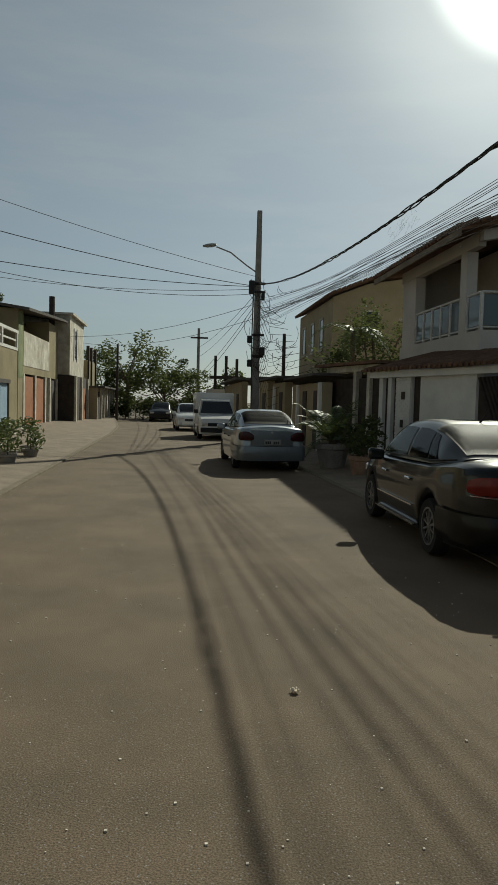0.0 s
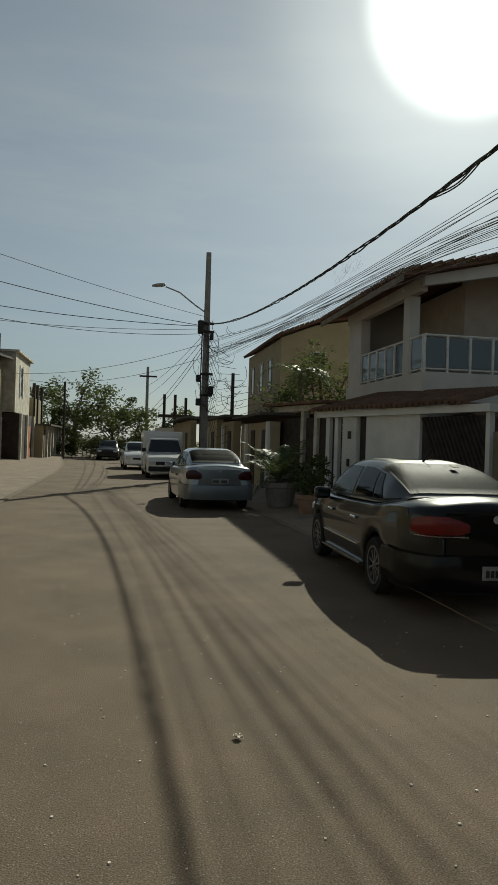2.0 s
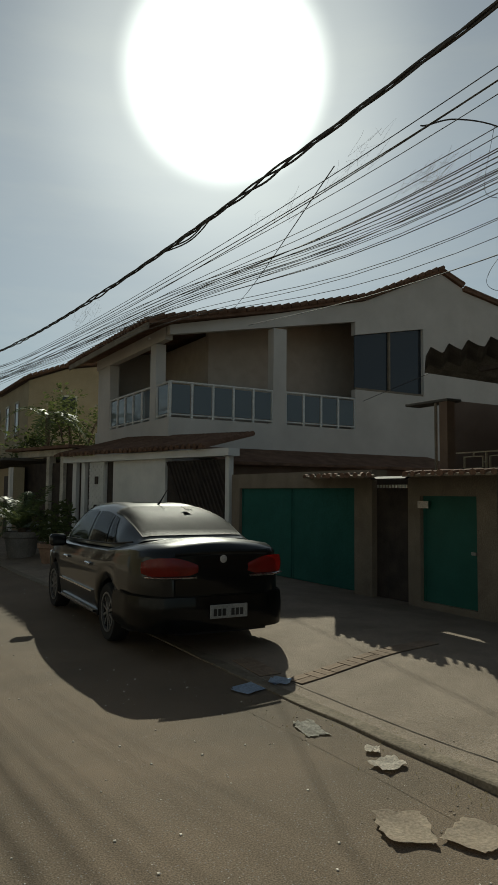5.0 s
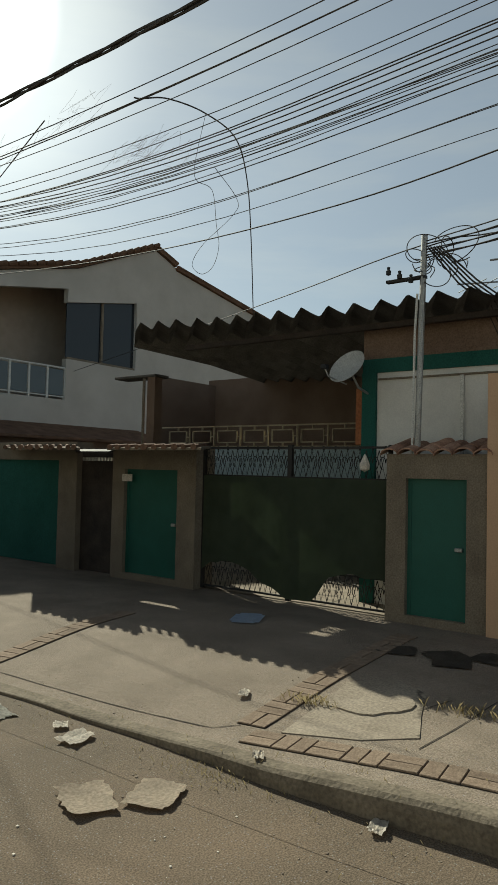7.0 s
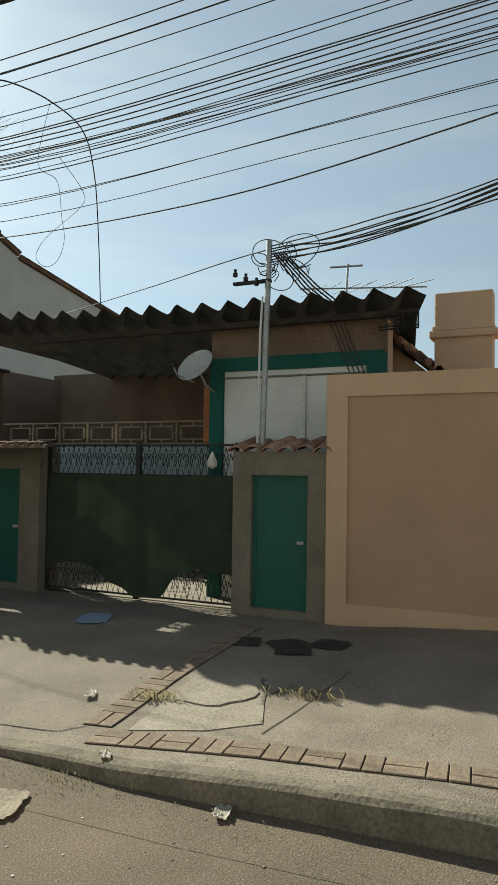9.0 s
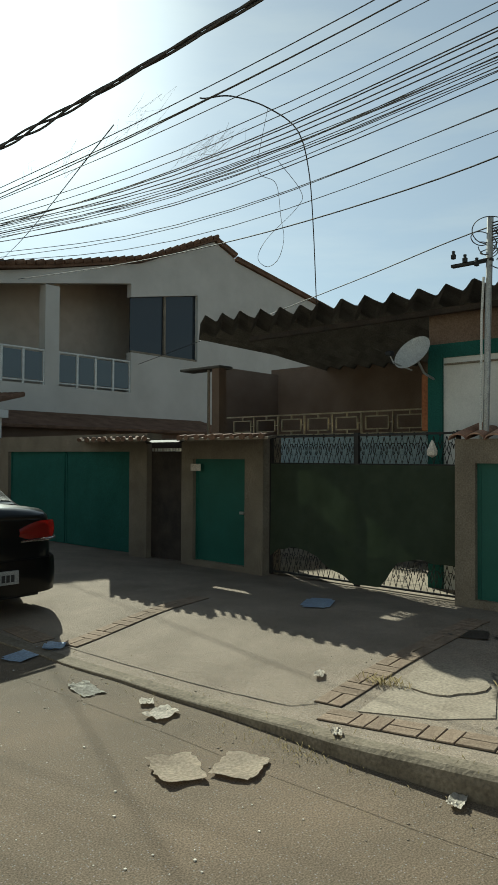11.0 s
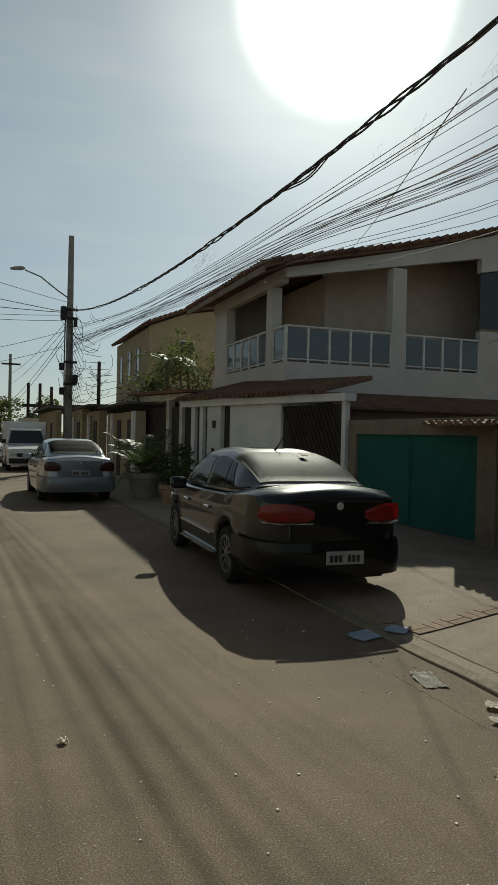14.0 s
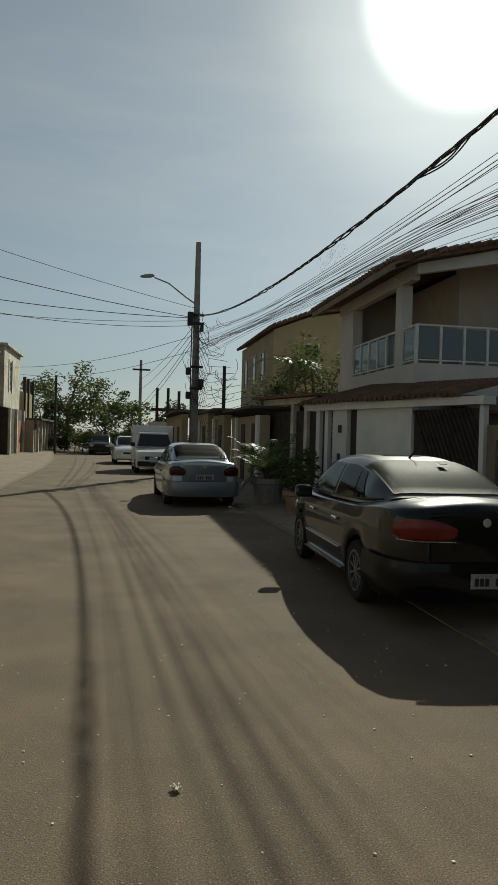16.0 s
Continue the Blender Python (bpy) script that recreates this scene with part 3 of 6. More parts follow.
for a, b in zip(rows, rows[1:]):
    for k in range(3):
        bm.faces.new((a[k], a[k + 1], b[k + 1], b[k]))
bmesh.ops.solidify(bm, geom=bm.faces[:], thickness=.022)
roof_d = part("corrugated_roof", bm, FIBRO, low, "weathered grey corrugated fibre-cement roof")
part("purlin", boxes((7.70, 7.78, 1.3, 6.55, 3.27, 3.335)), DARKW, low)
bk = bmesh.new()
for y in (1.28, 1.44):
    add_tube(bk, [(7.62, y, 3.27), (7.62, y, 3.11)], .010, 4)
for z in (3.27, 3.14, 3.11):
    add_tube(bk, [(7.62, 1.70, z), (7.62, 1.27, z)], .010, 4)
add_tube(bk, [(7.62, 1.66, 3.14), (7.62, 1.29, 3.27)], .006, 4)
add_tube(bk, [(7.62, 1.66, 3.27), (7.62, 1.29, 3.14)], .006, 4)
part("bracket", bk, IRON, low, "black iron lattice bracket")

# satellite dish
dish = thing("satellite_dish", "pale grey satellite dish on a bent arm", "satellite dish")
bm = bmesh.new()
md = Matrix.Translation((HX - .38, 3.86, 2.80)) @ Vector((-.80, .18, .56)).to_track_quat("Z", "Y").to_matrix().to_4x4()
lathe(bm, [(.002, .0), (.09, .006), (.165, .022), (.235, .046), (.24, .054), (.165, .031), (.09, .014), (.002, .008)], 28, md)
part("reflector", bm, DISHM, dish, smooth=True)
part("arm", tube([(HX - .37, 3.85, 2.78), (HX - .22, 3.82, 2.60), (HX - .04, 3.78, 2.54)], .015), STEEL, dish)
part("feed_arm", tube([(HX - .40, 3.88, 2.62), (HX - .58, 4.02, 2.70), (HX - .60, 4.06, 2.80)], .009), STEEL, dish)
part("feed_horn", boxes((HX - .64, HX - .56, 4.02, 4.10, 2.78, 2.84), bevel=.012), BLACKP, dish)

# service mast on the gate pillar
mast = thing("service_mast", "thin galvanised service mast with tangled black wires", "utility pole")
part("pipe", tube([(7.36, 2.92, 1.78), (7.33, 2.88, 3.0), (7.3, 2.84, 4.12)], .034, 10), STEEL, mast)
part("conduit", tube([(7.33, 2.965, 1.78), (7.31, 2.94, 3.1), (7.29, 2.91, 3.5)], .014, 6), RAILW, mast)
part("insulator_bar", boxes((7.28, 7.34, 2.82, 3.27, 3.66, 3.69)), IRON, mast)
for k in range(3):
    bm = bmesh.new()
    lathe(bm, [(0, 0), (.028, .01), (.03, .05), (.015, .06), (.02, .09), (0, .1)], 8, Matrix.Translation((7.28, 2.98 + k * .13, 3.62 + .06 * k)))
    part("insulator", bm, BLACKP, mast, smooth=True)
rng = random.Random(5)
for k in range(11):
    a = rng.uniform(0, 6.28)
    r = rng.uniform(.08, .26)
    cy, cz = 2.84 + rng.uniform(-.55, .12), 3.85 + rng.uniform(-.1, .2)
    pts = [(7.3 + .08 * math.sin(s * 1.3 + k), cy + r * math.cos(a + s), cz + r * .7 * math.sin(a + s) - .02 * s) for s in frange(0, rng.uniform(3.5, 6.5), 32)]
    part("wire_loop", tube(pts, .0055, 5), CABLE, mast)
for k in range(5):
    part("down_wire", tube([(7.3, 2.8 - .03 * k, 3.98), (7.5, 2.55 - .05 * k, 3.62), (7.75, 2.35 - .06 * k, 3.42)], .010, 4), CABLE, mast)
for k in range(4):
    part("down_wire", tube([(7.75, 2.35 - .06 * k, 3.42), (HX - .03, 2.25 - .05 * k, 3.1), (HX - .035, 2.1 - .06 * k, 2.72 - .01 * k)], .007, 4), CABLE, mast)

# television antenna on the low roof
ant = thing("roof_antenna", "thin yagi television antenna on the roof", "antenna")
part("mast", tube([(9.2, 2.55, 3.4), (9.2, 2.5, 4.35)], .016), STEEL, ant)
part("boom", tube([(9.0, 3.1, 4.02), (9.4, 1.5, 4.0)], .010), STEEL, ant)
for k in range(7):
    y = 1.6 + k * .23
    part("element", tube([(9.0 - .1 * (k % 2), y - .25, 3.98 + .01 * k), (9.4, y + .25, 4.02)], .006, 4), STEEL, ant)
part("dipole", tube([(9.2, 2.75, 4.33), (9.2, 2.3, 4.31)], .014, 4), STEEL, ant)

# ---- peach wall and house behind it ----
pw = thing("peach_wall", "tall peach painted boundary wall with recessed panels", "wall")
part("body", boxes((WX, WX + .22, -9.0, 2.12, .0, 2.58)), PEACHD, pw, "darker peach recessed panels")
part("band", boxes((WX - .03, WX - .001, -9.0, 2.12, 2.36, 2.585), (WX - .03, WX - .001, -9.0, 2.12, .02, .27)), PEACH, pw)
for y0, y1 in ((1.90, 2.12), (-1.0, -.7), (-4.0, -3.7), (-9.0, -8.7)):
    part("pilaster", boxes((WX - .03, WX - .001, y0, y1, .271, 2.359)), PEACH, pw)
ph = thing("peach_house", "peach house with clay tile roof behind the wall", "house")
bm = bmesh.new()
slab(bm, [(9.3, -9, 0), (9.3, 2.30, 0), (9.3, 2.30, 3.55), (9.3, 1.2, 2.66), (9.3, -9, 2.66)], (6.0, 0, 0))
part("wall", bm, PEACH, ph)
bm = bmesh.new()
slab(bm, [(9.05, 2.34, 3.62), (15.6, 2.34, 3.62), (15.6, .75, 2.36), (9.05, .75, 2.36)], (0, 0, .07))
part("roof", bm, TILED, ph)
for k in range(13):
    y = 2.28 - k * .125
    z = 3.70 - (2.34 - y) * .792
    part("roof_tile", tube([(9.0, y, z), (15.5, y, z)], .052, 6), TILE if k % 3 else TILED, ph)
part("column", boxes((9.0, 9.28, .66, 1.34, 0, 3.80), (8.96, 9.29, .60, 1.40, 3.24, 3.33), (8.98, 9.285, .64, 1.37, 3.33, 3.39), bevel=.012), PEACH, ph, "peach gate column with a moulded cap")

# ---- two-storey house with balcony ----
AX, AY0, AY1 = 7.3, 16.2, 22.2
ha = thing("balcony_house", "grey two-storey house with railed corner balcony", "house")
ha.matrix_world = Matrix.Translation((.3, 0, 1.6)) @ Matrix.Scale(1.05, 4) @ Matrix.Translation((-.3, 0, -1.6))
# lower storey, balcony parapet, back walls of the balcony
part("lower_wall", boxes((AX, 24, AY0, AY0 + .2, 0, 3.5), (AX, AX + .2, AY0 + .2, AY1, 0, 3.5), (AX + .2, 24, AY1 - .2, AY1, 0, 3.46), (23.8, 24, AY0 + .2, AY1 - .2, 0, 6.0)), PLASTER, ha)
part("balcony_floor", boxes((AX + .2, 13.6, AY0 + .2, AY1 - .2, 3.30, 3.46)), PLASTER, ha)


def gable_z(x):
    return mix1(x, (6.0, 6.65, 10.6, 13.66, 16.8, 17.8, 17.84, 25.0), (5.66, 5.84, 6.75, 7.55, 8.95, 8.60, 8.50, 7.44))


def gable_piece(bm, x0, x1, z0, y, n=4):
    xs = sorted({x0, x1} | {k for k in (10.6, 13.66, 16.8, 17.8, 17.84) if x0 < k < x1})
    pts = [(x0, y, z0), (x1, y, z0)] + [(x, y, gable_z(x) - .12) for x in reversed(xs)]
    slab(bm, pts, (0, .2, 0))


bm = bmesh.new()
gable_piece(bm, 9.3, 16.5, 3.46, AY0 + 1.8)
part("inner_wall", bm, HAZEIN, ha)
part("inner_wall", boxes((9.3, 9.45, AY0 + 2.01, AY1 - .2, 3.46, 6.2)), HAZEIN, ha)
bm = bmesh.new()
gable_piece(bm, 16.05, 24.0, 3.5, AY0)
part("gable_wall", bm, PLASTER, ha)
part("sill_wall", boxes((13.30, 16.05, AY0, AY0 + .2, 3.5, 4.70)), PLASTER, ha)
bm = bmesh.new()
slab(bm, [(13.3, AY0, 6.35), (16.05, AY0, 6.88), (16.05, AY0, gable_z(16.05) - .12), (13.66, AY0, gable_z(13.66) - .12), (13.3, AY0, gable_z(13.3) - .12)], (0, .2, 0))
part("gable_wall", bm, PLASTER, ha)
bm = bmesh.new()
slab(bm, [(AX, AY0, 5.62), (13.3, AY0, 6.75), (13.3, AY0, gable_z(13.3) - .12), (10.6, AY0, gable_z(10.6) - .12), (AX, AY0, gable_z(AX) - .12)], (0, .2, 0))
part("gable_wall", bm, PLASTER, ha)
bm = bmesh.new()
gable_piece(bm, AX + .2, 24.0, 3.46, AY1 - .2)
part("back_wall", bm, PLASTER, ha)
w = part("window", boxes((13.36, 16.05, AY0 + .12, AY0 + .15, 4.70, 6.9)), PANE, ha, "wide dark unglazed-looking window")
part("frame", boxes((14.65, 14.72, AY0 + .06, AY0 + .13, 4.70, 6.7), (13.36, 16.05, AY0 + .04, AY0 + .12, 4.70, 4.77)), PILLARM, w)
for x0, x1, zt in ((10.42, 10.85, 6.19),):
    part("column", boxes((x0, x1, AY0, AY0 + .3, 3.5, zt)), PLASTER, ha)
part("column", boxes((AX, AX + .3, AY1 - 1.35, AY1 - .2, 3.5, 5.54)), PLASTER, ha)
part("column", boxes((AX, AX + .28, AY0 + .9, AY0 + 1.3, 3.5, 5.54)), PLASTER, ha)
part("eave_beam", boxes((AX, AX + .2, AY0 + .3, AY1, 5.55, 5.9)), PLASTER, ha)


def glass_rail(x0, y0, x1, y1, n, parent):
    r = part("balcony_rail", tube([(x0, y0, 4.42), (x1, y1, 4.42)], .03, 6), RAILW, parent, "white balcony rail with tinted panes")
    part("bottom_bar", tube([(x0, y0, 3.58), (x1, y1, 3.58)], .022, 6), RAILW, r)
    for k in range(n + 1):
        u = k / n
        x, y = x0 + (x1 - x0) * u, y0 + (y1 - y0) * u
        part("post", boxes((x - .03, x + .03, y - .03, y + .03, 3.5, 4.42)), RAILW, r)
    dx, dy = (x1 - x0) / n, (y1 - y0) / n
    for k in range(n):
        bm = bmesh.new()
        px, py = x0 + dx * k, y0 + dy * k
        slab(bm, [(px + dx * .08, py + dy * .08, 3.62), (px + dx * .92, py + dy * .92, 3.62), (px + dx * .92, py + dy * .92, 4.36), (px + dx * .08, py + dy * .08, 4.36)],
             (.008 if dx == 0 else 0, .008 if dy == 0 else 0, 0))
        part("pane", bm, BALGL, r)


glass_rail(AX + .05, AY0 + .05, 10.42, AY0 + .05, 5, ha)
glass_rail(10.85, AY0 + .05, 13.3, AY0 + .05, 4, ha)
glass_rail(AX + .05, AY0 + .1, AX + .05, AY0 + .9, 1, ha)
glass_rail(AX + .05, AY0 + 1.3, AX + .05, AY1 - 1.35, 5, ha)
# roof in two slopes with tile ribs
def verge(x):
    return AY0 - mix1(x, (6.55, 10.6), (.45, .10))


for x0, x1 in ((6.55, 8.5), (8.5, 10.6), (10.6, 13.66), (13.66, 16.8), (16.8, 17.8), (17.84, 25)):
    bm = bmesh.new()
    slab(bm, [(x0, verge(x0), gable_z(x0)), (x1, verge(x1), gable_z(x1)), (x1, AY1 + .5, gable_z(x1)), (x0, AY1 + .5, gable_z(x0))], (0, 0, -.10))
    part("roof_slope", bm, TILED, ha, "dark weathered clay tile roof")
for k in range(29):
    part("tile_course", tube([(x, verge(x) + .05 + k * .243, gable_z(x) + .02) for x in (6.45, 8.5, 10.6, 13.66, 16.78)], .07, 6), TILED, ha)
for k in range(8):
    part("tile_course", tube([(16.82, verge(17) + .05 + k * .25, 8.96), (17.86, verge(17) + .05 + k * .25, 8.62)], .07, 6), TILED, ha)
    part("tile_course", tube([(17.9, verge(17) + .05 + k * .25, 8.51), (24.9, verge(17) + .05 + k * .25, gable_z(24.9) + .02)], .07, 6), TILED, ha)
for k in range(34):
    x = 6.7 + k * .30
    part("verge_tile", tube([(x, verge(x) - .03, gable_z(x) + .03), (x + .24, verge(x + .24) - .03, gable_z(x + .24) + .055)], .062, 6, .075), TILED, ha)
part("fascia", boxes((6.50, 6.55, AY0 - .45, AY1 + .5, 5.58, 5.74)), PILLARM, ha)
bm = bmesh.new()
slab(bm, [(8.0, 14.6, 2.35), (16.2, 14.6, 2.35), (16.2, AY0 - .002, 2.78), (8.0, AY0 - .002, 2.78)], (0, 0, -.07))
part("lean_to_roof", bm, TILED, ha, "low red-brown tile lean-to roof")
part("lean_to_wall", boxes((8.0, 16.2, 14.9, 15.05, 0, 2.3)), BROWNW, ha)
part("bulb", boxes((AX - .35, AX - .29, AY0 + .6, AY0 + .66, 5.55, 5.63), bevel=.02), LAMPW, ha)

# ---- white front of the balcony house: garage, brick pier, porch ----
WA, WB = Vector((7.2, 12.75, 0)), Vector((5.55, 19.1, 0))
wdir = (WB - WA).normalized()
wnor = Vector((-wdir.y, wdir.x, 0))
WL = (WB - WA).length
WM = Matrix.Translation(WA) @ Matrix(((wdir.x, -wnor.x, 0, 0), (wdir.y, -wnor.y, 0, 0), (0, 0, 1, 0), (0, 0, 0, 1)))


def front_box(bm, u0, u1, d0, d1, z0, z1):
    """A box on the angled white front: u along it, d into the plot."""
    add_box(bm, u0, u1, d0, d1, z0, z1, turn=WM)


def front(name, mat, parent, *lots, label=""):
    bm = bmesh.new()
    for q in lots:
        front_box(bm, *q)
    return part(name, bm, mat, parent, label)


wf = thing("white_front", "white garden front with brick pier and garage door", "wall")
front("beam", WHITE, wf, (-.1, WL, -.12, .2, 2.36, 2.52), label="white painted beam")
front("post", WHITE, wf, (0, .12, 0, .12, .02, 2.36))
gd = front("garage_door", DARKW, wf, (.13, 2.15, .06, .1, .05, 2.3), label="dark door of slanting slats")
bm = bmesh.new()
for k in range(15):
    u = .2 + k * .13
    pts = [(max(.14, u - .9), .03, .1 + max(0, .9 - u + .14) * 1.9), (min(u + .25, 2.14), .03, 2.28)]
    p = [WM @ Vector(q) for q in pts]
    add_tube(bm, p, .022, 4)
part("slat", bm, DARKW, gd)
front("pier", WHITE, wf, (2.17, 2.75, 0, .2, .02, 2.36))
front("wall_panel", WHITE, wf, (2.76, 4.35, .04, .2, .02, 2.36), label="plain white wall panel")
front("dark_strip", DARKW, wf, (4.36, 4.70, .1, .2, .02, 2.36))
bp = front("brick_pier", WHITE, wf, (4.71, 5.40, .02, .2, .02, 2.36), label="white painted brick pier")
for r in range(29):
    for k in range(4):
        u0 = 4.72 + k * .19 - (.09 if r % 2 else 0)
        u1 = min(u0 + .18, 5.39)
        u0 = max(u0, 4.72)
        if u1 - u0 > .03:
            front("brick", WHITE, bp, (u0, u1, -.012, .019, .06 + r * .079, .06 + r * .079 + .066))
front("letter_box", DARKW, wf, (4.95, 5.1, -.03, -.013, 1.78, 1.98))
front("letter_box", DARKW, wf, (5.0, 5.12, -.03, -.013, 1.05, 1.25))
front("dark_strip", DARKW, wf, (5.41, 5.62, .1, .2, .02, 2.36))
front("pier", WHITE, wf, (5.63, 5.80, 0, .2, .02, 2.36))
front("dark_strip", DARKW, wf, (5.81, 6.05, .1, .2, .02, 2.36))
front("pier", WHITE, wf, (6.06, 6.25, 0, .2, .02, 2.36))
bm = bmesh.new()
p = [WM @ Vector(q) for q in ((.5, -.25, 2.53), (WL + .3, -.25, 2.53), (WL + .3, 2.0, 3.12), (.5, 1.2, 2.88))]
slab(bm, p, (0, 0, .06))
canopy = part("canopy", bm, TILED, wf, "sloping dark tile canopy")
for k in range(3, 34):
    u = -.02 + k * .198
    part("tile_course", tube([WM @ Vector((u, -.3, 2.58)), WM @ Vector((u, 1.2 + .8 * u / WL, 2.93 + .24 * u / WL))], .06, 6), TILED, canopy)

dg = thing("dark_gateway", "dark iron gateway with pale square columns", "gate")
front("column", STAINW, dg, (WL + .55, WL + .72, .2, .4, .02, 2.6), (WL + 1.35, WL + 1.52, .2, .4, .02, 2.6))
front("leaf_panel", DARKW, dg, (WL + .0, WL + .54, .3, .34, .02, 2.4), (WL + .73, WL + 1.34, .3, .34, .02, 2.4), (WL + 1.53, WL + 3.2, .3, .34, .02, 2.4))
front("lintel", STAINW, dg, (WL, WL + 3.2, .15, .45, 2.6, 2.78))
front("roof", TILED, dg, (WL - .2, WL + 3.6, -.1, 2.2, 2.79, 2.87))

# ---- house with brown gable beyond the tree ----
hb = thing("brown_gable_house", "ochre two-storey house behind a leafy tree", "house")
BX, BY0, BY1 = 7.8, 34.5, 43.6


def front_gable(x):
    return mix1(x, (7.55, 7.8, 9.6, 11.3, 16.4), (6.98, 7.08, 7.80, 8.10, 8.2))


part("wall", boxes((BX, 16, BY0, BY1, 0, 6.95)), OCHRE, hb)
bm = bmesh.new()
slab(bm, [(BX, BY0, 6.95), (16, BY0, 6.95), (16, BY0, 8.1), (11.3, BY0, 8.0), (9.6, BY0, 7.7), (BX, BY0, 6.98)], (0, .2, 0))
part("gable_wall", bm, OCHRE, hb)
bm = bmesh.new()
for x0, x1 in ((7.55, 9.6), (9.6, 11.3), (11.3, 16.4)):
    slab(bm, [(x0, BY0 - .4, front_gable(x0)), (x1, BY0 - .4, front_gable(x1)), (x1, BY1 + .3, front_gable(x1)), (x0, BY1 + .3, front_gable(x0))], (0, 0, .1))
part("roof", bm, TILED, hb)
for k in range(31):
    y = BY0 - .35 + k * .32
    part("tile_end", tube([(7.48, y, 7.02), (7.8, y, 7.15)], .085, 6), TILED, hb)
for k in range(16):
    x = 7.6 + k * .26
    part("tile_end", tube([(x, BY0 - .48, front_gable(x) + .10), (x + .2, BY0 - .48, front_gable(x + .2) + .14)], .07, 6), TILED, hb)
for y in (36.6, 39.0, 41.6):
    wn = part("window", boxes((BX - .02, BX + .02, y, y + .8, 4.6, 6.1)), PANE, hb)
    part("frame", boxes((BX - .05, BX - .021, y - .08, y, 4.5, 6.2), (BX - .05, BX - .021, y + .8, y + .88, 4.5, 6.2), (BX - .05, BX - .021, y, y + .8, 6.1, 6.2), (BX - .08, BX - .021, y - .1, y + .9, 4.42, 4.5)), STAINW, wn)
for x in (9.4, 11.6):
    wn = part("window", boxes((x, x + .7, BY0 - .03, BY0 + .02, 4.9, 6.3)), PANE, hb)
    part("frame", boxes((x - .08, x, BY0 - .07, BY0 - .031, 4.82, 6.38), (x + .7, x + .78, BY0 - .07, BY0 - .031, 4.82, 6.38), (x, x + .7, BY0 - .07, BY0 - .031, 6.3, 6.38)), STAINW, wn)

# ---- low row of walls and houses past the pole ----
row = thing("low_garden_row", "low pale houses and garden walls under flat roofs", "house")
part("wall", boxes((4.7, 5.0, 21.8, 27.5, 0, 2.3), (4.4, 4.7, 27.6, 31, 0, 2.45), (4.2, 4.5, 31.2, 37, 0, 2.6), (3.6, 3.9, 37.2, 50, 0, 2.7)), OCHRE, row)
for y0, y1, x in ((22.4, 23.2, 4.7), (24.5, 25.2, 4.7), (28.2, 29.0, 4.4), (32.0, 33.0, 4.2), (35.0, 36.0, 4.2), (39, 40.2, 3.6), (43, 44, 3.6)):
    part("door", boxes((x - .03, x - .002, y0, y1, .04, 2.05)), DARKW, row)
for y in (21.9, 25.9, 29.7, 34.0, 41.5):
    part("pilaster", boxes((mix1(y, (21, 27, 28, 50), (4.6, 4.6, 4.3, 3.5)), mix1(y, (21, 27, 28, 50), (4.69, 4.69, 4.39, 3.59)), y, y + .3, .04, 2.3)), WHITE, row)
part("roof", boxes((4.3, 7.5, 21.6, 27.5, 2.5, 2.58), (4.0, 8, 27.6, 33, 2.62, 2.7), (3.8, 9, 33.3, 37, 2.75, 2.85), (3.2, 9, 37.2, 50, 2.8, 2.92)), FIBRO, row)
tank = thing("dark_water_tower", "dark timber frame on a far flat roof", "water tower")
part("post", boxes((2.9, 3.1, 52, 52.2, 2.5, 5.0), (3.7, 3.9, 52, 52.2, 2.5, 5.0), (4.5, 4.7, 52, 52.2, 2.5, 4.8)), DARKW, tank)
part("deck", boxes((2.6, 5.0, 51.6, 53, 3.3, 3.5)), DARKW, tank)
part("base", boxes((2.4, 5.2, 51.4, 53.2, 0, 2.5)), STAINW, tank)


# ---- cars ----
def loft(bm, sections, close=True):
    rings = [[bm.verts.new(p) for p in sec] for sec in sections]
    n = len(rings[0])
    for a, b in zip(rings, rings[1:]):
        for k in range(n):
            bm.faces.new((a[k], a[(k + 1) % n], b[(k + 1) % n], b[k]))
    if close:
        bm.faces.new(rings[0])
        bm.faces.new(rings[-1][::-1])


def wheel(parent, x, y, r, side, spokes=10):
    m = Matrix.Translation((x, y, r)) @ Euler((0, radians(90) * side, 0)).to_matrix().to_4x4()
    bm = bmesh.new()
    lathe(bm, [(r * .66, -.07), (r * .93, -.085), (r, -.06), (r, .07), (r * .93, .10), (r * .66, .09), (r * .64, .0), (r * .66, -.07)], 28, m)
    wh = part("wheel", bm, RUBBER, parent, "black tyre", smooth=True)
    bm = bmesh.new()
    lathe(bm, [(r * .67, .085), (r * .62, .09), (r * .60, .03), (0.001, .02)], 28, m)
    rim = part("rim", bm, BLACKP, wh, smooth=False)
    bm = bmesh.new()
    for k in range(spokes):
        a = 2 * math.pi * k / spokes
        vs = add_box(bm, r * .10, r * .64, -r * .04, r * .04, .055, .085)
        bmesh.ops.transform(bm, matrix=m @ Euler((0, 0, a)).to_matrix().to_4x4(), verts=vs)
    lathe(bm, [(r * .68, .075), (r * .68, .098), (r * .61, .098), (r * .61, .07)], 28, m)
    lathe(bm, [(r * .14, .05), (r * .13, .09), (0.001, .095)], 12, m)
    part("spokes", bm, ALLOY, wh, "grey alloy spokes")


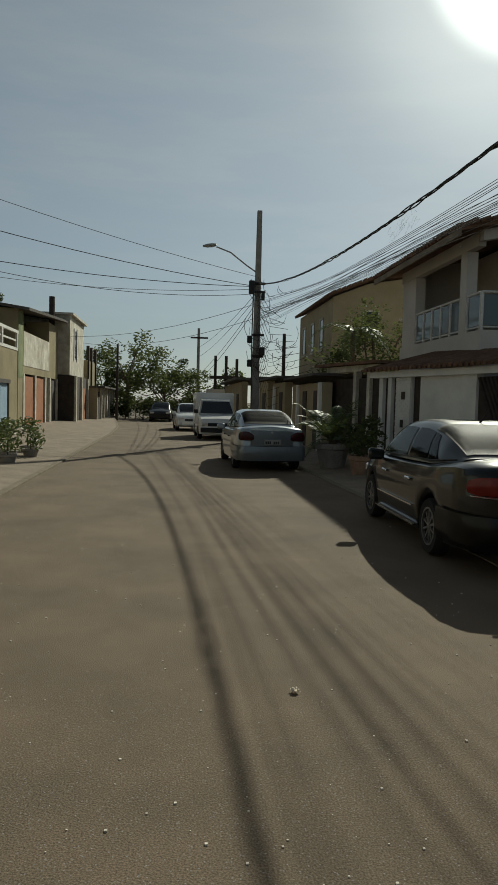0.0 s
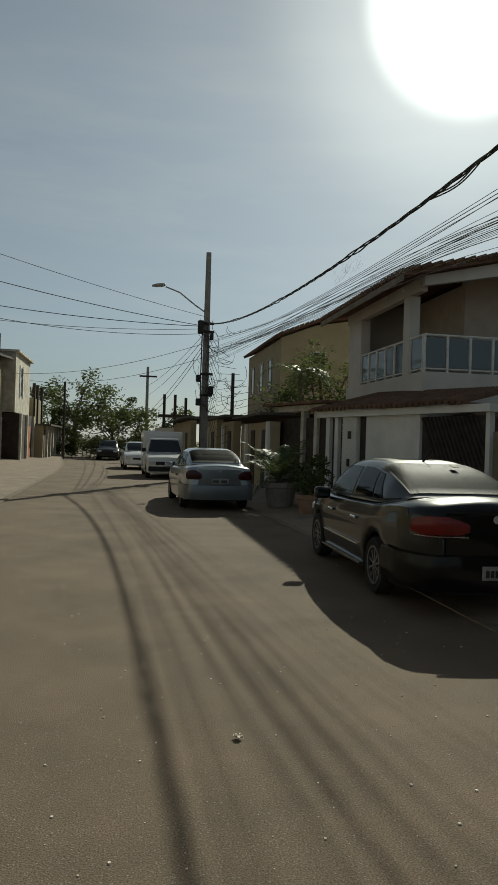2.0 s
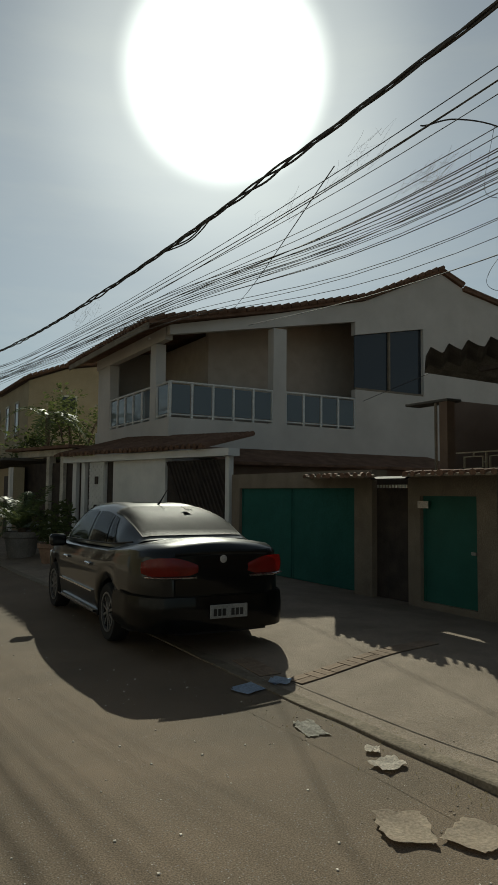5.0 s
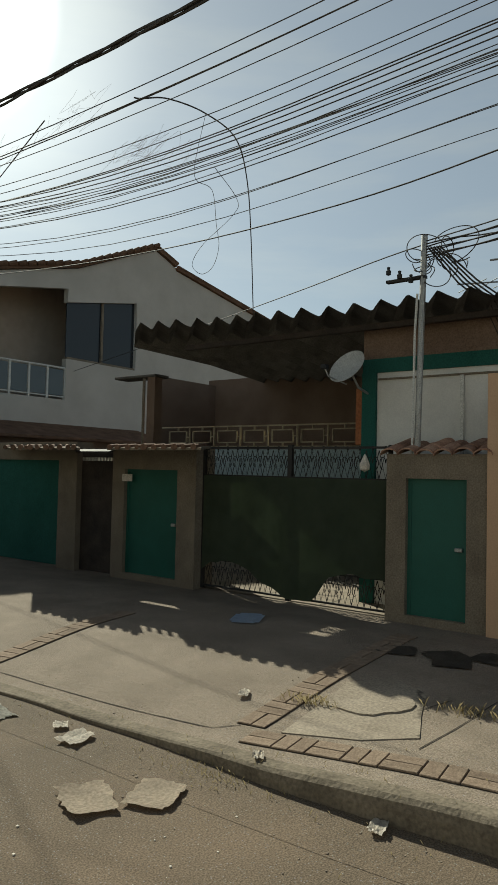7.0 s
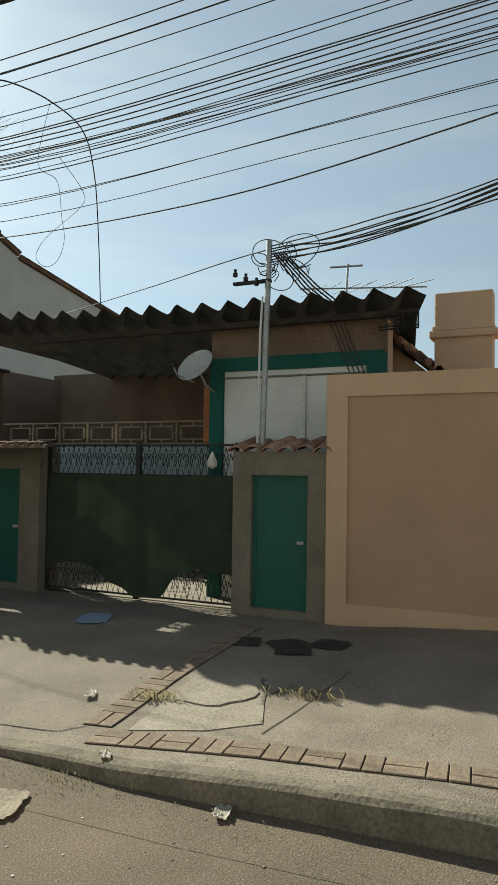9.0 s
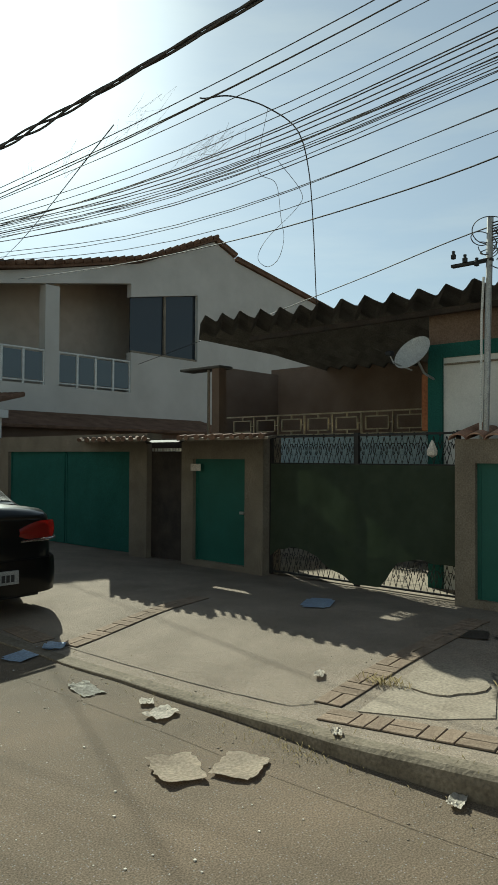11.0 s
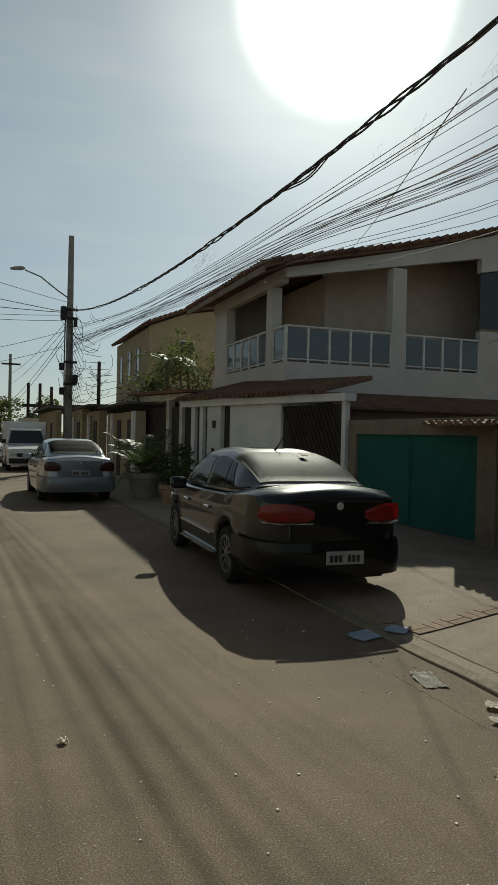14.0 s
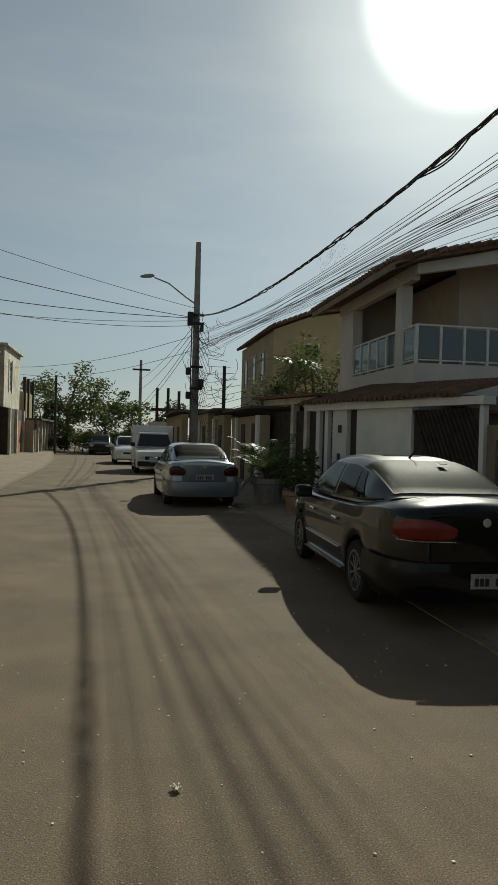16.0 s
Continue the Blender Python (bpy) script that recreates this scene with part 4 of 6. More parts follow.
def car(name, label, paint, prof, m, plate=True, lamp_style="wide", trim=True, group=""):
    """prof: L, W, r, axle_r, axle_f, top (y, z), wid (y, half width), green (y0 base, y1 roof, y2 roof, y3 base), roof heights, belt z."""
    t = thing(name, label, "car", group)
    t.matrix_world = m
    L, W, r = prof["L"], prof["W"] / 2, prof["r"]
    ty, tz = zip(*prof["top"])
    wy, ww = zip(*prof["wid"])
    ar, af = prof["axles"]

    def section(y):
        w = mix1(y, wy, ww) * W
        z1 = mix1(y, ty, tz)
        zb = mix1(y, (0, .12, .5, L - .5, L - .1, L), (.34, .27, .21, .20, .24, .30))
        zs = zb
        for ax in (ar, af):
            d = abs(y - ax)
            if d < r * 1.17:
                zs = max(zs, r + math.sqrt((r * 1.17) ** 2 - d * d))
        zs = min(zs, z1 - .2)
        half = [(0, zb), (w * .70, zb), (w * .72, max(zs - .02, zb)), (w * .945, zs + .0), (w * .985, max(zs + .05, .44)), (w, max(.64, zs + .08)), (w * .985, max(z1 - .16, zs + .10)), (w * .955, z1 - .06), (w * .89, z1 - .022), (w * .68, z1 + .008), (w * .45, z1 + .030), (w * .2, z1 + .044), (0, z1 + .048)]
        return [(x, y, z) for x, z in half] + [(-x, y, z) for x, z in half[-2:0:-1]]

    ys = sorted({0, .04, .1, .2, .35, *frange(.5, L - .5, 60), L - .35, L - .2, L - .1, L - .03, L})
    bm = bmesh.new()
    loft(bm, [section(y) for y in ys])
    part("body", bm, paint, t, smooth=True)
    part("underside", boxes((-W * .68, W * .68, .3, L - .3, .22, .5)), BLACKP, t)
    # cabin: one smooth shell from the tail glass over the roof to the windscreen
    b0, r0, r1, b1 = prof["green"]
    zr = prof["roof"]
    d0, d1 = mix1(b0, ty, tz) + .03, mix1(b1, ty, tz) + .03
    ridge = flow([(0, b0, d0), (0, b0 + (r0 - b0) * .5, d0 + (zr - d0) * .64), (0, r0, zr - .035), (0, r0 + (r1 - r0) * .45, zr), (0, r1, zr - .035), (0, r1 + (b1 - r1) * .5, d1 + (zr - d1) * .56), (0, b1, d1)], 8)
    ry, rz = [p.y for p in ridge], [p.z for p in ridge]

    def shell(y, a):
        """Point of the cabin at station y, a from 0 (belt) to pi / 2 (centre line)."""
        base = mix1(y, ty, tz) - .02
        h = max(.012, mix1(y, ry, rz) - base)
        hw = W * .925 * mix1(y, (b0, b0 + .45, (b0 + b1) / 2, b1 - .5, b1), (.86, .965, 1, .97, .86))
        z = h * math.sin(a) ** .82
        return Vector((hw * max(math.cos(a), 0) ** .24 * (1 - .17 * z / (zr - base)), y, base + z))

    def angle_at(y, z):
        base = mix1(y, ty, tz) - .02
        h = max(.012, mix1(y, ry, rz) - base)
        return math.asin(min(1, max(0, z / h)) ** (1 / .82))

    angs = [0, .12, .26, .42, .6, .8, 1.0, 1.18, 1.34, 1.46, math.pi / 2]
    bm = bmesh.new()
    rows = []
    for y in frange(b0, b1, 44):
        half = [shell(y, a) for a in angs]
        rows.append([bm.verts.new(p) for p in half] + [bm.verts.new((-p.x, p.y, p.z)) for p in half[-2::-1]])
    for a, b in zip(rows, rows[1:]):
        for k in range(len(a) - 1):
            bm.faces.new((a[k], a[k + 1], b[k + 1], b[k]))
    part("roof", bm, paint, t, smooth=True)

    def glass_patch(nm, fn, nu, nv, mat=CARGL):
        bm = bmesh.new()
        g = [[bm.verts.new(fn(i / nu, j / nv)) for i in range(nu + 1)] for j in range(nv + 1)]
        for j in range(nv):
            for i in range(nu):
                bm.faces.new((g[j][i], g[j][i + 1], g[j + 1][i + 1], g[j + 1][i]))
        bmesh.ops.solidify(bm, geom=bm.faces[:], thickness=.004)
        return part(nm, bm, mat, t, smooth=True)

    def side_pane(y0, y1, slant0, slant1, sg):
        """Pane between two raked edges, its top following the roof line."""
        def fn(i, j):
            ya, yb = y0 + slant0 * j, y1 + slant1 * j
            y = ya + (yb - ya) * i
            base = mix1(y, ty, tz) - .02
            top = min(mix1(y, ry, rz) - base - .085, zr - .10 - base)
            p = shell(y, angle_at(y, .045 + (max(top, .06) - .045) * j))
            return (sg * (p.x + .007), p.y, p.z)
        return glass_patch("side_window", fn, 8, 6)

    mid = r0 + (r1 - r0) * .42
    for sg in (1, -1):
        side_pane(mid + .04, b1 - .22, 0, -(b1 - r1) * .80, sg)
        side_pane(r0 - .20, mid - .04, .10, 0, sg)
        if b0 + .5 < r0 - .23:
            side_pane(r0 - .52, r0 - .25, .24, .10, sg)
        pts = [shell(y, angle_at(y, .035)) for y in frange(b0 + .12, b1 - .12, 16)]
        part("belt_trim", tube([(sg * (p.x + .006), p.y, p.z) for p in pts], .008, 5), BLACKP if trim else RUBBER, t)

    def end_glass(ya, yb, lift):
        def fn(i, j):
            y = ya + (yb - ya) * j
            v = 2 * i - 1
            p = shell(y, math.pi / 2 - abs(v) * .66)
            return (math.copysign(p.x, v) if abs(v) > .01 else 0, p.y + lift, p.z + .006)
        return fn

    glass_patch("rear_window", end_glass(b0 + .07, r0 - .05, -.005), 14, 8, MATTG)
    glass_patch("windscreen", end_glass(r1 + .05, b1 - .07, .005), 14, 8)
    if trim:
        def hatch_glass(i, j):
            y = r0 + .30 + .48 * j
            return Vector(((2 * i - 1) * .36, y, shell(y, math.pi / 2 - .30 * abs(2 * i - 1)).z + .006))
        glass_patch("sunroof", hatch_glass, 8, 4)

    # outline of the tail seen from above, from the centre round to the flank
    tail = flow([(0, -.048, 0), (.34 * W, -.040, 0), (ww[0] * W, -.014, 0), (ww[1] * W + .008, .030, 0), (ww[2] * W + .012, .110, 0), (ww[3] * W + .012, .34, 0), (W * .985 + .012, .56, 0), (W * .995 + .012, .77, 0)], 8)
    run = [0.0]
    for p, q in zip(tail, tail[1:]):
        run.append(run[-1] + (q - p).length)

    def tail_at(u, out=0.0):
        """Point u metres round the tail from its centre, pushed out."""
        x, y = mix1(u, run, [p.x for p in tail]), mix1(u, run, [p.y for p in tail])
        e = .02
        dx, dy = mix1(u + e, run, [p.x for p in tail]) - mix1(u - e, run, [p.x for p in tail]), mix1(u + e, run, [p.y for p in tail]) - mix1(u - e, run, [p.y for p in tail])
        n = math.hypot(dx, dy) or 1
        return x + dy / n * out, y - dx / n * out

    def tail_band(nm, u0, u1, lo, hi, out, mat, parent, label="", sides=(1,), nu=16, nv=5, thick=.012):
        for sg in sides:
            bm = bmesh.new()
            g = []
            for j in range(nv + 1):
                row = []
                for i in range(nu + 1):
                    u = u0 + (u1 - u0) * i / nu
                    q = j / nv
                    x, y = tail_at(abs(u), out * (.55 + .45 * math.sin(math.pi * min(1, max(0, q)))))
                    sx = sg if u >= 0 else -sg
                    row.append(bm.verts.new((sx * x, y, lo(i / nu) + (hi(i / nu) - lo(i / nu)) * q)))
                g.append(row)
            for j in range(nv):
                for i in range(nu):
                    bm.faces.new((g[j][i], g[j][i + 1], g[j + 1][i + 1], g[j + 1][i]))
            bmesh.ops.solidify(bm, geom=bm.faces[:], thickness=thick)
            made = part(nm, bm, mat, parent, label, smooth=True)
        return made

    z0, z1, span, depth = prof["lamp"]
    top0 = mix1(.03, ty, tz)
    corner = run[-1]
    half_lid = .60 * W
    # boot lid: the tail between the lamps, and a lip along its upper edge
    tail_band("boot_lid", -half_lid, half_lid, lambda q: .60, lambda q: top0 - .035, .012, paint, t, nu=24, nv=8)
    tail_band("boot_lip", -half_lid * 1.02, half_lid * 1.02, lambda q: top0 - .03 + .012 * math.sin(math.pi * q), lambda q: top0 + .012 + .016 * math.sin(math.pi * q), .020, paint, t, nu=24, nv=4, thick=.02)
    tail_band("rear_bumper", -corner, corner, lambda q: .255 + .035 * abs(2 * q - 1) ** 3, lambda q: .585, .030, paint, t, nu=48, nv=8, thick=.02)
    tail_band("bumper_seam", -corner * .98, corner * .98, lambda q: .588, lambda q: .594, .006, BLACKP, t, nu=40, nv=1, thick=.004)
    tail_band("bumper_valance", -half_lid, half_lid, lambda q: .235, lambda q: .272, .012, BLACKP, t, nu=16, nv=2)
    for sg in (1, -1):
        for y in (ar, af):
            wheel(t, sg * (W - .120), y, r, sg)
        zb = prof["belt"]
        bm = bmesh.new()
        add_box(bm, sg * (W - .02) - .02, sg * (W + .17) + .0 if sg > 0 else sg * (W + .17), prof["mirror"] - .05, prof["mirror"] + .07, zb - .03, zb + .12, bevel=.03) if sg > 0 else add_box(bm, -(W + .17), -(W - .04), prof["mirror"] - .05, prof["mirror"] + .07, zb - .03, zb + .12, bevel=.03)
        part("mirror", bm, paint, t, smooth=True)
        for hy in prof["handles"]:
            bm = boxes((min(sg * W, sg * (W + .03)), max(sg * W, sg * (W + .03)), hy - .09, hy + .09, zb - .16, zb - .125), bevel=.01)
            part("door_handle", bm, CHROME if trim else BLACKP, t)
        if trim:
            part("side_trim", boxes((min(sg * (W - .01), sg * (W + .012)), max(sg * (W - .01), sg * (W + .012)), ar + .50, af - .50, .455, .470)), CHROME, t)
            part("sill_trim", boxes((min(sg * (W - .03), sg * (W + .008)), max(sg * (W - .03), sg * (W + .008)), ar + .42, af - .42, .240, .258)), CHROME, t)
    lens = REDL if lamp_style != "dark" else LAMPD
    for sg in (1, -1):
        u0, u1 = half_lid - span, half_lid + depth

        def lamp_lo(q):
            return z0 + .030 * (1 - min(1, q / .15)) + .10 * max(0, q - .80) / .20 * (z1 - z0)

        def lamp_hi(q):
            return z1 - (z1 - z0) * .42 * max(0, 1 - q / .45) ** 1.6 - (z1 - z0) * .28 * max(0, (q - .62) / .38) ** 2

        tl = tail_band("tail_light", u0, u1, lamp_lo, lamp_hi, .024, lens, t, "red tail light", (sg,))
        if lamp_style == "wide":
            tail_band("chrome_strip", u0 + .015, u1 - .05, lambda q: z0 - .030 + .022 * max(0, q - .7), lambda q: z0 - .004 + .022 * max(0, q - .7), .030, CHROME, tl, "chrome strip under the lamp", (sg,), nv=3)
            tail_band("reflector", u0 + .16, u1 - .07, lambda q: z0 - .022, lambda q: z0 - .012, .034, REDL, tl, "", (sg,), nv=2, thick=.004)
    zp = prof["plate"]
    px = prof.get("plate_x", 0.0)
    pl = part("number_plate", boxes((px - .2, px + .2, -.094, -.080, zp, zp + .13), bevel=.004), PLATEM, t, "grey plate with unreadable dark bars")
    for k in range(7):
        if k != 3:
            x = px - .165 + k * .047
            part("bar", boxes((x, x + .034, -.097, -.094, zp + .025, zp + .092)), BLACKP, pl)
    part("plate_bracket", boxes((px - .18, px + .18, -.080, -.02, zp + .01, zp + .12), bevel=.01), BLACKP, t)
    bm = bmesh.new()
    lathe(bm, [(.036, 0), (.038, .006), (.026, .009), (.001, .010)], 16, Matrix.Translation((0, -.052, z1 - .02)) @ Euler((radians(90), 0, 0)).to_matrix().to_4x4())
    part("badge", bm, STEEL, t)
    part("exhaust", tube([(.42, -.02, .26), (.42, .25, .26)], .025, 8), STEEL, t)
    # nose
    part("front_bumper", boxes((-W * .70, W * .70, L - .10, L + .03, .26, .52), bevel=.04), paint, t)
    part("grille", boxes((-W * .45, W * .45, L - .02, L + .02, .53, .63), bevel=.01), BLACKP, t)
    for sg in (1, -1):
        part("headlight", boxes((min(sg * W * .50, sg * W * .84), max(sg * W * .50, sg * W * .84), L - .24, L + .005, .58, .72), bevel=.03), LAMPW, t)
    return t


LAMPD = surface("dark_red_lens", c3(.05, .006, .008), c3(.08, .01, .012), .25, fine=120, bump=.05, spec=.6)
SEDAN = dict(L=4.40, W=1.62, r=.305, axles=(1.13, 3.62), belt=.90, roof=1.445, plate=.375, plate_x=.05, lamp=(.785, .955, .22, .34), mirror=3.05, handles=(1.80, 2.80),
             top=((0, .93), (.025, .995), (.06, 1.026), (.11, 1.046), (.20, 1.060), (.32, 1.068), (.50, 1.066), (.75, 1.045), (1.2, 1.0), (3.3, .95), (3.8, .88), (4.2, .77), (4.40, .62)),
             wid=((0, .66), (.04, .77), (.12, .87), (.35, .965), (.9, 1.0), (3.6, 1.0), (4.1, .92), (4.34, .80), (4.40, .70)),
             green=(.60, 1.62, 2.70, 3.58))
dark_car = car("sedan_car", "black four-door sedan parked half on the pavement", DARKP, SEDAN, pose(3.505, 6.06, .01, 0, 0, -1.8))
part("antenna", tube([(.0, 1.74, 1.425), (.02, 1.70, 1.47), (.05, 1.58, 1.60)], .014, 6, .004), BLACKP, dark_car)
bm = bmesh.new()
slab(bm, [(.12, 1.20, 1.380), (.20, 1.20, 1.380), (.19, 1.30, 1.404), (.13, 1.30, 1.404)], (0, -.003, .006))
part("sticker", bm, PAPER, dark_car)

COMPACT = dict(SEDAN, L=4.2, W=1.66, r=.29, axles=(.90, 3.40), roof=1.43, plate=.62, plate_x=0, lamp=(.72, .93, .07, .30), mirror=2.85, handles=(1.5, 2.45),
               top=((0, .90), (.03, .99), (.10, 1.02), (.35, 1.03), (.65, 1.01), (1.1, .97), (3.1, .94), (3.7, .86), (4.05, .74), (4.2, .60)),
               wid=((0, .82), (.04, .88), (.12, .93), (.35, .975), (.9, 1.0), (3.4, 1.0), (3.9, .92), (4.15, .80), (4.2, .70)),
               green=(.48, 1.30, 2.4, 3.35))
car("sedan_car", "silver compact sedan parked at the kerb", SILVER, COMPACT, pose(2.27, 15.95, 0, 0, 0, 2.0), lamp_style="dark", trim=False)
HATCH = dict(COMPACT, L=3.8, axles=(.6, 3.0), roof=1.46, top=((0, .85), (.03, .93), (.2, .96), (1.0, .95), (2.75, .94), (3.3, .86), (3.65, .74), (3.8, .60)), green=(.10, .75, 2.0, 3.0), mirror=2.6, handles=(1.3, 2.1))
car("hatchback_car", "white hatchback parked far down the street", VANW, HATCH, pose(.75, 40.6, 0, 0, 0, 183), lamp_style="dark", trim=False)
car("hatchback_car", "dark hatchback parked far down the street", DARKP, HATCH, pose(-.9, 55.0, 0, 0, 0, 178), lamp_style="dark", trim=False)

# box van facing the camera
van = thing("box_van", "white box van parked facing down the street", "van")
van.matrix_world = pose(1.85, 28.9, 0, 0, 0, 1.5)
def vsec(y):
    w = mix1(y, (0, .08, .4, .9, 4.0), (.64, .76, .80, .82, .82))
    z1 = mix1(y, (0, .06, .9, 1.0), (.70, .86, 1.04, 1.06))
    zs = .24
    for ax in (.72, 3.3):
        d = abs(y - ax)
        if d < .34:
            zs = max(zs, .29 + math.sqrt(.34 ** 2 - d * d))
    half = [(0, .24), (w * .72, .24), (w * .72, zs), (w, zs), (w, max(.5, zs + .03)), (w, z1 - .08), (w * .93, z1), (0, z1 + .02)]
    return [(x, y, z) for x, z in half] + [(-x, y, z) for x, z in half[-2:0:-1]]
bm = bmesh.new()
loft(bm, [vsec(y) for y in sorted({0, .03, .08, .2, *frange(.3, 3.9, 40), 4.0})])
part("body", bm, VANW, van, smooth=True)
bm = bmesh.new()
slab(bm, [(-.76, .85, 1.05), (.76, .85, 1.05), (.62, 1.45, 1.62), (-.62, 1.45, 1.62)], (0, .06, 0))
slab(bm, [(-.62, 1.45, 1.60), (.62, 1.45, 1.60), (.66, 2.1, 1.66), (-.66, 2.1, 1.66)], (0, 0, .05))
for sg in (1, -1):
    slab(bm, [(sg * .76, .85, 1.05), (sg * .80, 2.1, 1.05), (sg * .66, 2.1, 1.66), (sg * .62, 1.45, 1.62)], (-.04 * sg, 0, 0))
part("cab", bm, VANW, van)
bm = bmesh.new()
slab(bm, [(-.70, .875, 1.09), (.70, .875, 1.09), (.58, 1.41, 1.585), (-.58, 1.41, 1.585)], (0, -.012, .012))
part("windscreen", bm, CARGL, van)
part("cargo_box", boxes((-.86, .86, 2.05, 4.1, .62, 1.98), bevel=.05), VANW, van, "white cargo box taller than the cab")
part("grille", boxes((-.45, .45, -.03, .0, .56, .70), bevel=.01), BLACKP, van)
part("bumper", boxes((-.74, .74, -.08, .06, .30, .50), bevel=.03), BLACKP, van)
for sg in (1, -1):
    part("headlight", boxes((min(sg * .48, sg * .70), max(sg * .48, sg * .70), -.03, .05, .58, .72), bevel=.02), LAMPW, van)
    part("mirror", boxes((min(sg * .80, sg * .98), max(sg * .80, sg * .98), 1.0, 1.1, 1.08, 1.24), bevel=.02), BLACKP, van)
    for y in (.72, 3.3):
        wheel(van, sg * .72, y, .29, sg, 6)

# ---- street pole, lamp and overhead lines ----
PX, PY = 3.42, 29.6
up = thing("utility_pole", "tall concrete utility pole with tangled cables", "utility pole")
bm = bmesh.new()
for z0, z1, a, b in ((0, 9.65, .17, .10),):
    lo = [bm.verts.new((PX + sx * a, PY + sy * a, z0)) for sx, sy in ((-1, -1), (1, -1), (1, 1), (-1, 1))]
    hi = [bm.verts.new((PX + sx * b, PY + sy * b, z1)) for sx, sy in ((-1, -1), (1, -1), (1, 1), (-1, 1))]
    for k in range(4):
        bm.faces.new((lo[k], lo[(k + 1) % 4], hi[(k + 1) % 4], hi[k]))
    bm.faces.new(hi)
bmesh.ops.bevel(bm, geom=[e for e in bm.edges if abs(e.verts[0].co.z - e.verts[1].co.z) > 1], offset=.03, segments=1, affect='EDGES')
part("shaft", bm, POLE, up)
lampa = part("lamp_arm", tube([(PX, PY, 7.05), (PX - .5, PY - .05, 7.35), (PX - 1.2, PY - .1, 7.85), (PX - 1.8, PY - .12, 8.05)], .03), STEEL, up)
bm = bmesh.new()
lathe(bm, [(0, -.30), (.06, -.28), (.11, -.1), (.12, .1), (.08, .26), (0, .30)], 12, Matrix.Translation((PX - 2.08, PY - .13, 8.09)) @ Euler((0, radians(82), 0)).to_matrix().to_4x4() @ Matrix.Diagonal((.7, 1.1, 1, 1)))
part("lamp_head", bm, STEEL, lampa, smooth=True)
for z in (6.2, 6.55, 4.4, 3.5):
    part("bracket", boxes((PX - .24, PX + .30, PY - .22, PY - .14, z, z + .10), bevel=.01), IRON, up)
for x, z, w, h in ((PX - .28, 6.15, .24, .55), (PX + .2, 5.9, .14, .3), (PX + .22, 3.6, .22, .34), (PX - .32, 4.1, .2, .3), (PX - .30, 3.1, .2, .3)):
    part("junction_box", boxes((x - w / 2, x + w / 2, PY - .36, PY - .14, z, z + h), bevel=.03), BLACKP, up)
rng = random.Random(11)
for k in range(46):
    z = rng.choice((6.6, 6.2, 5.6, 4.6, 4.2, 3.6)) + rng.uniform(-.3, .3)
    cx = PX + rng.uniform(-.25, 1.3) * (1 if k % 3 else .4)
    r = rng.uniform(.12, .6)
    a = rng.uniform(2.6, 4.2)
    e = rng.uniform(.6, 1.8)
    pts = [(cx + r * math.cos(a + q), PY - .3 + rng.uniform(-.04, .04), z + r * e * math.sin(a + q) - .05 * q) for q in frange(0, rng.uniform(1.2, 3.2), 10)]
    part("slack_wire", tube(pts, .009, 4), CABLE, up)
for k in range(14):
    z = 6.4 - .24 * k
    part("tail_wire", tube([(PX, PY - .15, z), (PX + .5, PY - .3, z - .9 - .1 * k), (PX + 1.0 + .15 * k, PY - .3, z - 1.2)], .010, 4), CABLE, up)
part("riser", tube([(PX - .2, PY - .2, 6.5), (PX - .22, PY - .22, 4.5), (PX - .18, PY - .2, 1.5), (PX - .19, PY - .2, .2)], .028, 6), CABLE, up)


LINES = "cables along the street"
# thick twisted main cable


def cable_at(y):
    x = 3.42 + 1.16 * max(0, 1 - y / 29.6) if y > 0 else 4.58
    k = (x - .3) / 3.1
    return x, 1.6 + k * (2.77 + .0036 * (y / k - 4.5) ** 2)


mc = thing("power_cable", "thick twisted black power cable sagging along the street", "cable", LINES)
for s in range(3):
    pts = []
    for y in frange(-20.5, 29.5, 420):
        x, z = cable_at(y)
        a = y * 3.1 + .7 * math.sin(y * .83) + s * 2.094
        wob = 1 + .9 * max(0, math.sin(y * 1.13 + .4)) ** 4
        pts.append((x + .018 * wob * math.cos(a), y, z + .018 * wob * math.sin(a)))
    part("strand", tube(pts, .0125, 6), CABLE, mc)
for yl, drop, span in ((9.45, .085, 1.55), (9.2, .05, 1.1), (3.1, .05, .9)):
    pts = []
    for u in frange(0, 1, 14):
        x, z = cable_at(yl - span * u)
        pts.append((x + .03 * math.sin(math.pi * u), yl - span * u, z - drop * math.sin(math.pi * u ** 1.3)))
    part("loop", tube(pts, .010, 6), CABLE, mc)
zl = (4.38, 4.29, 4.20, 3.99, 3.83, 3.69, 3.63, 3.56, 3.40, 3.28)
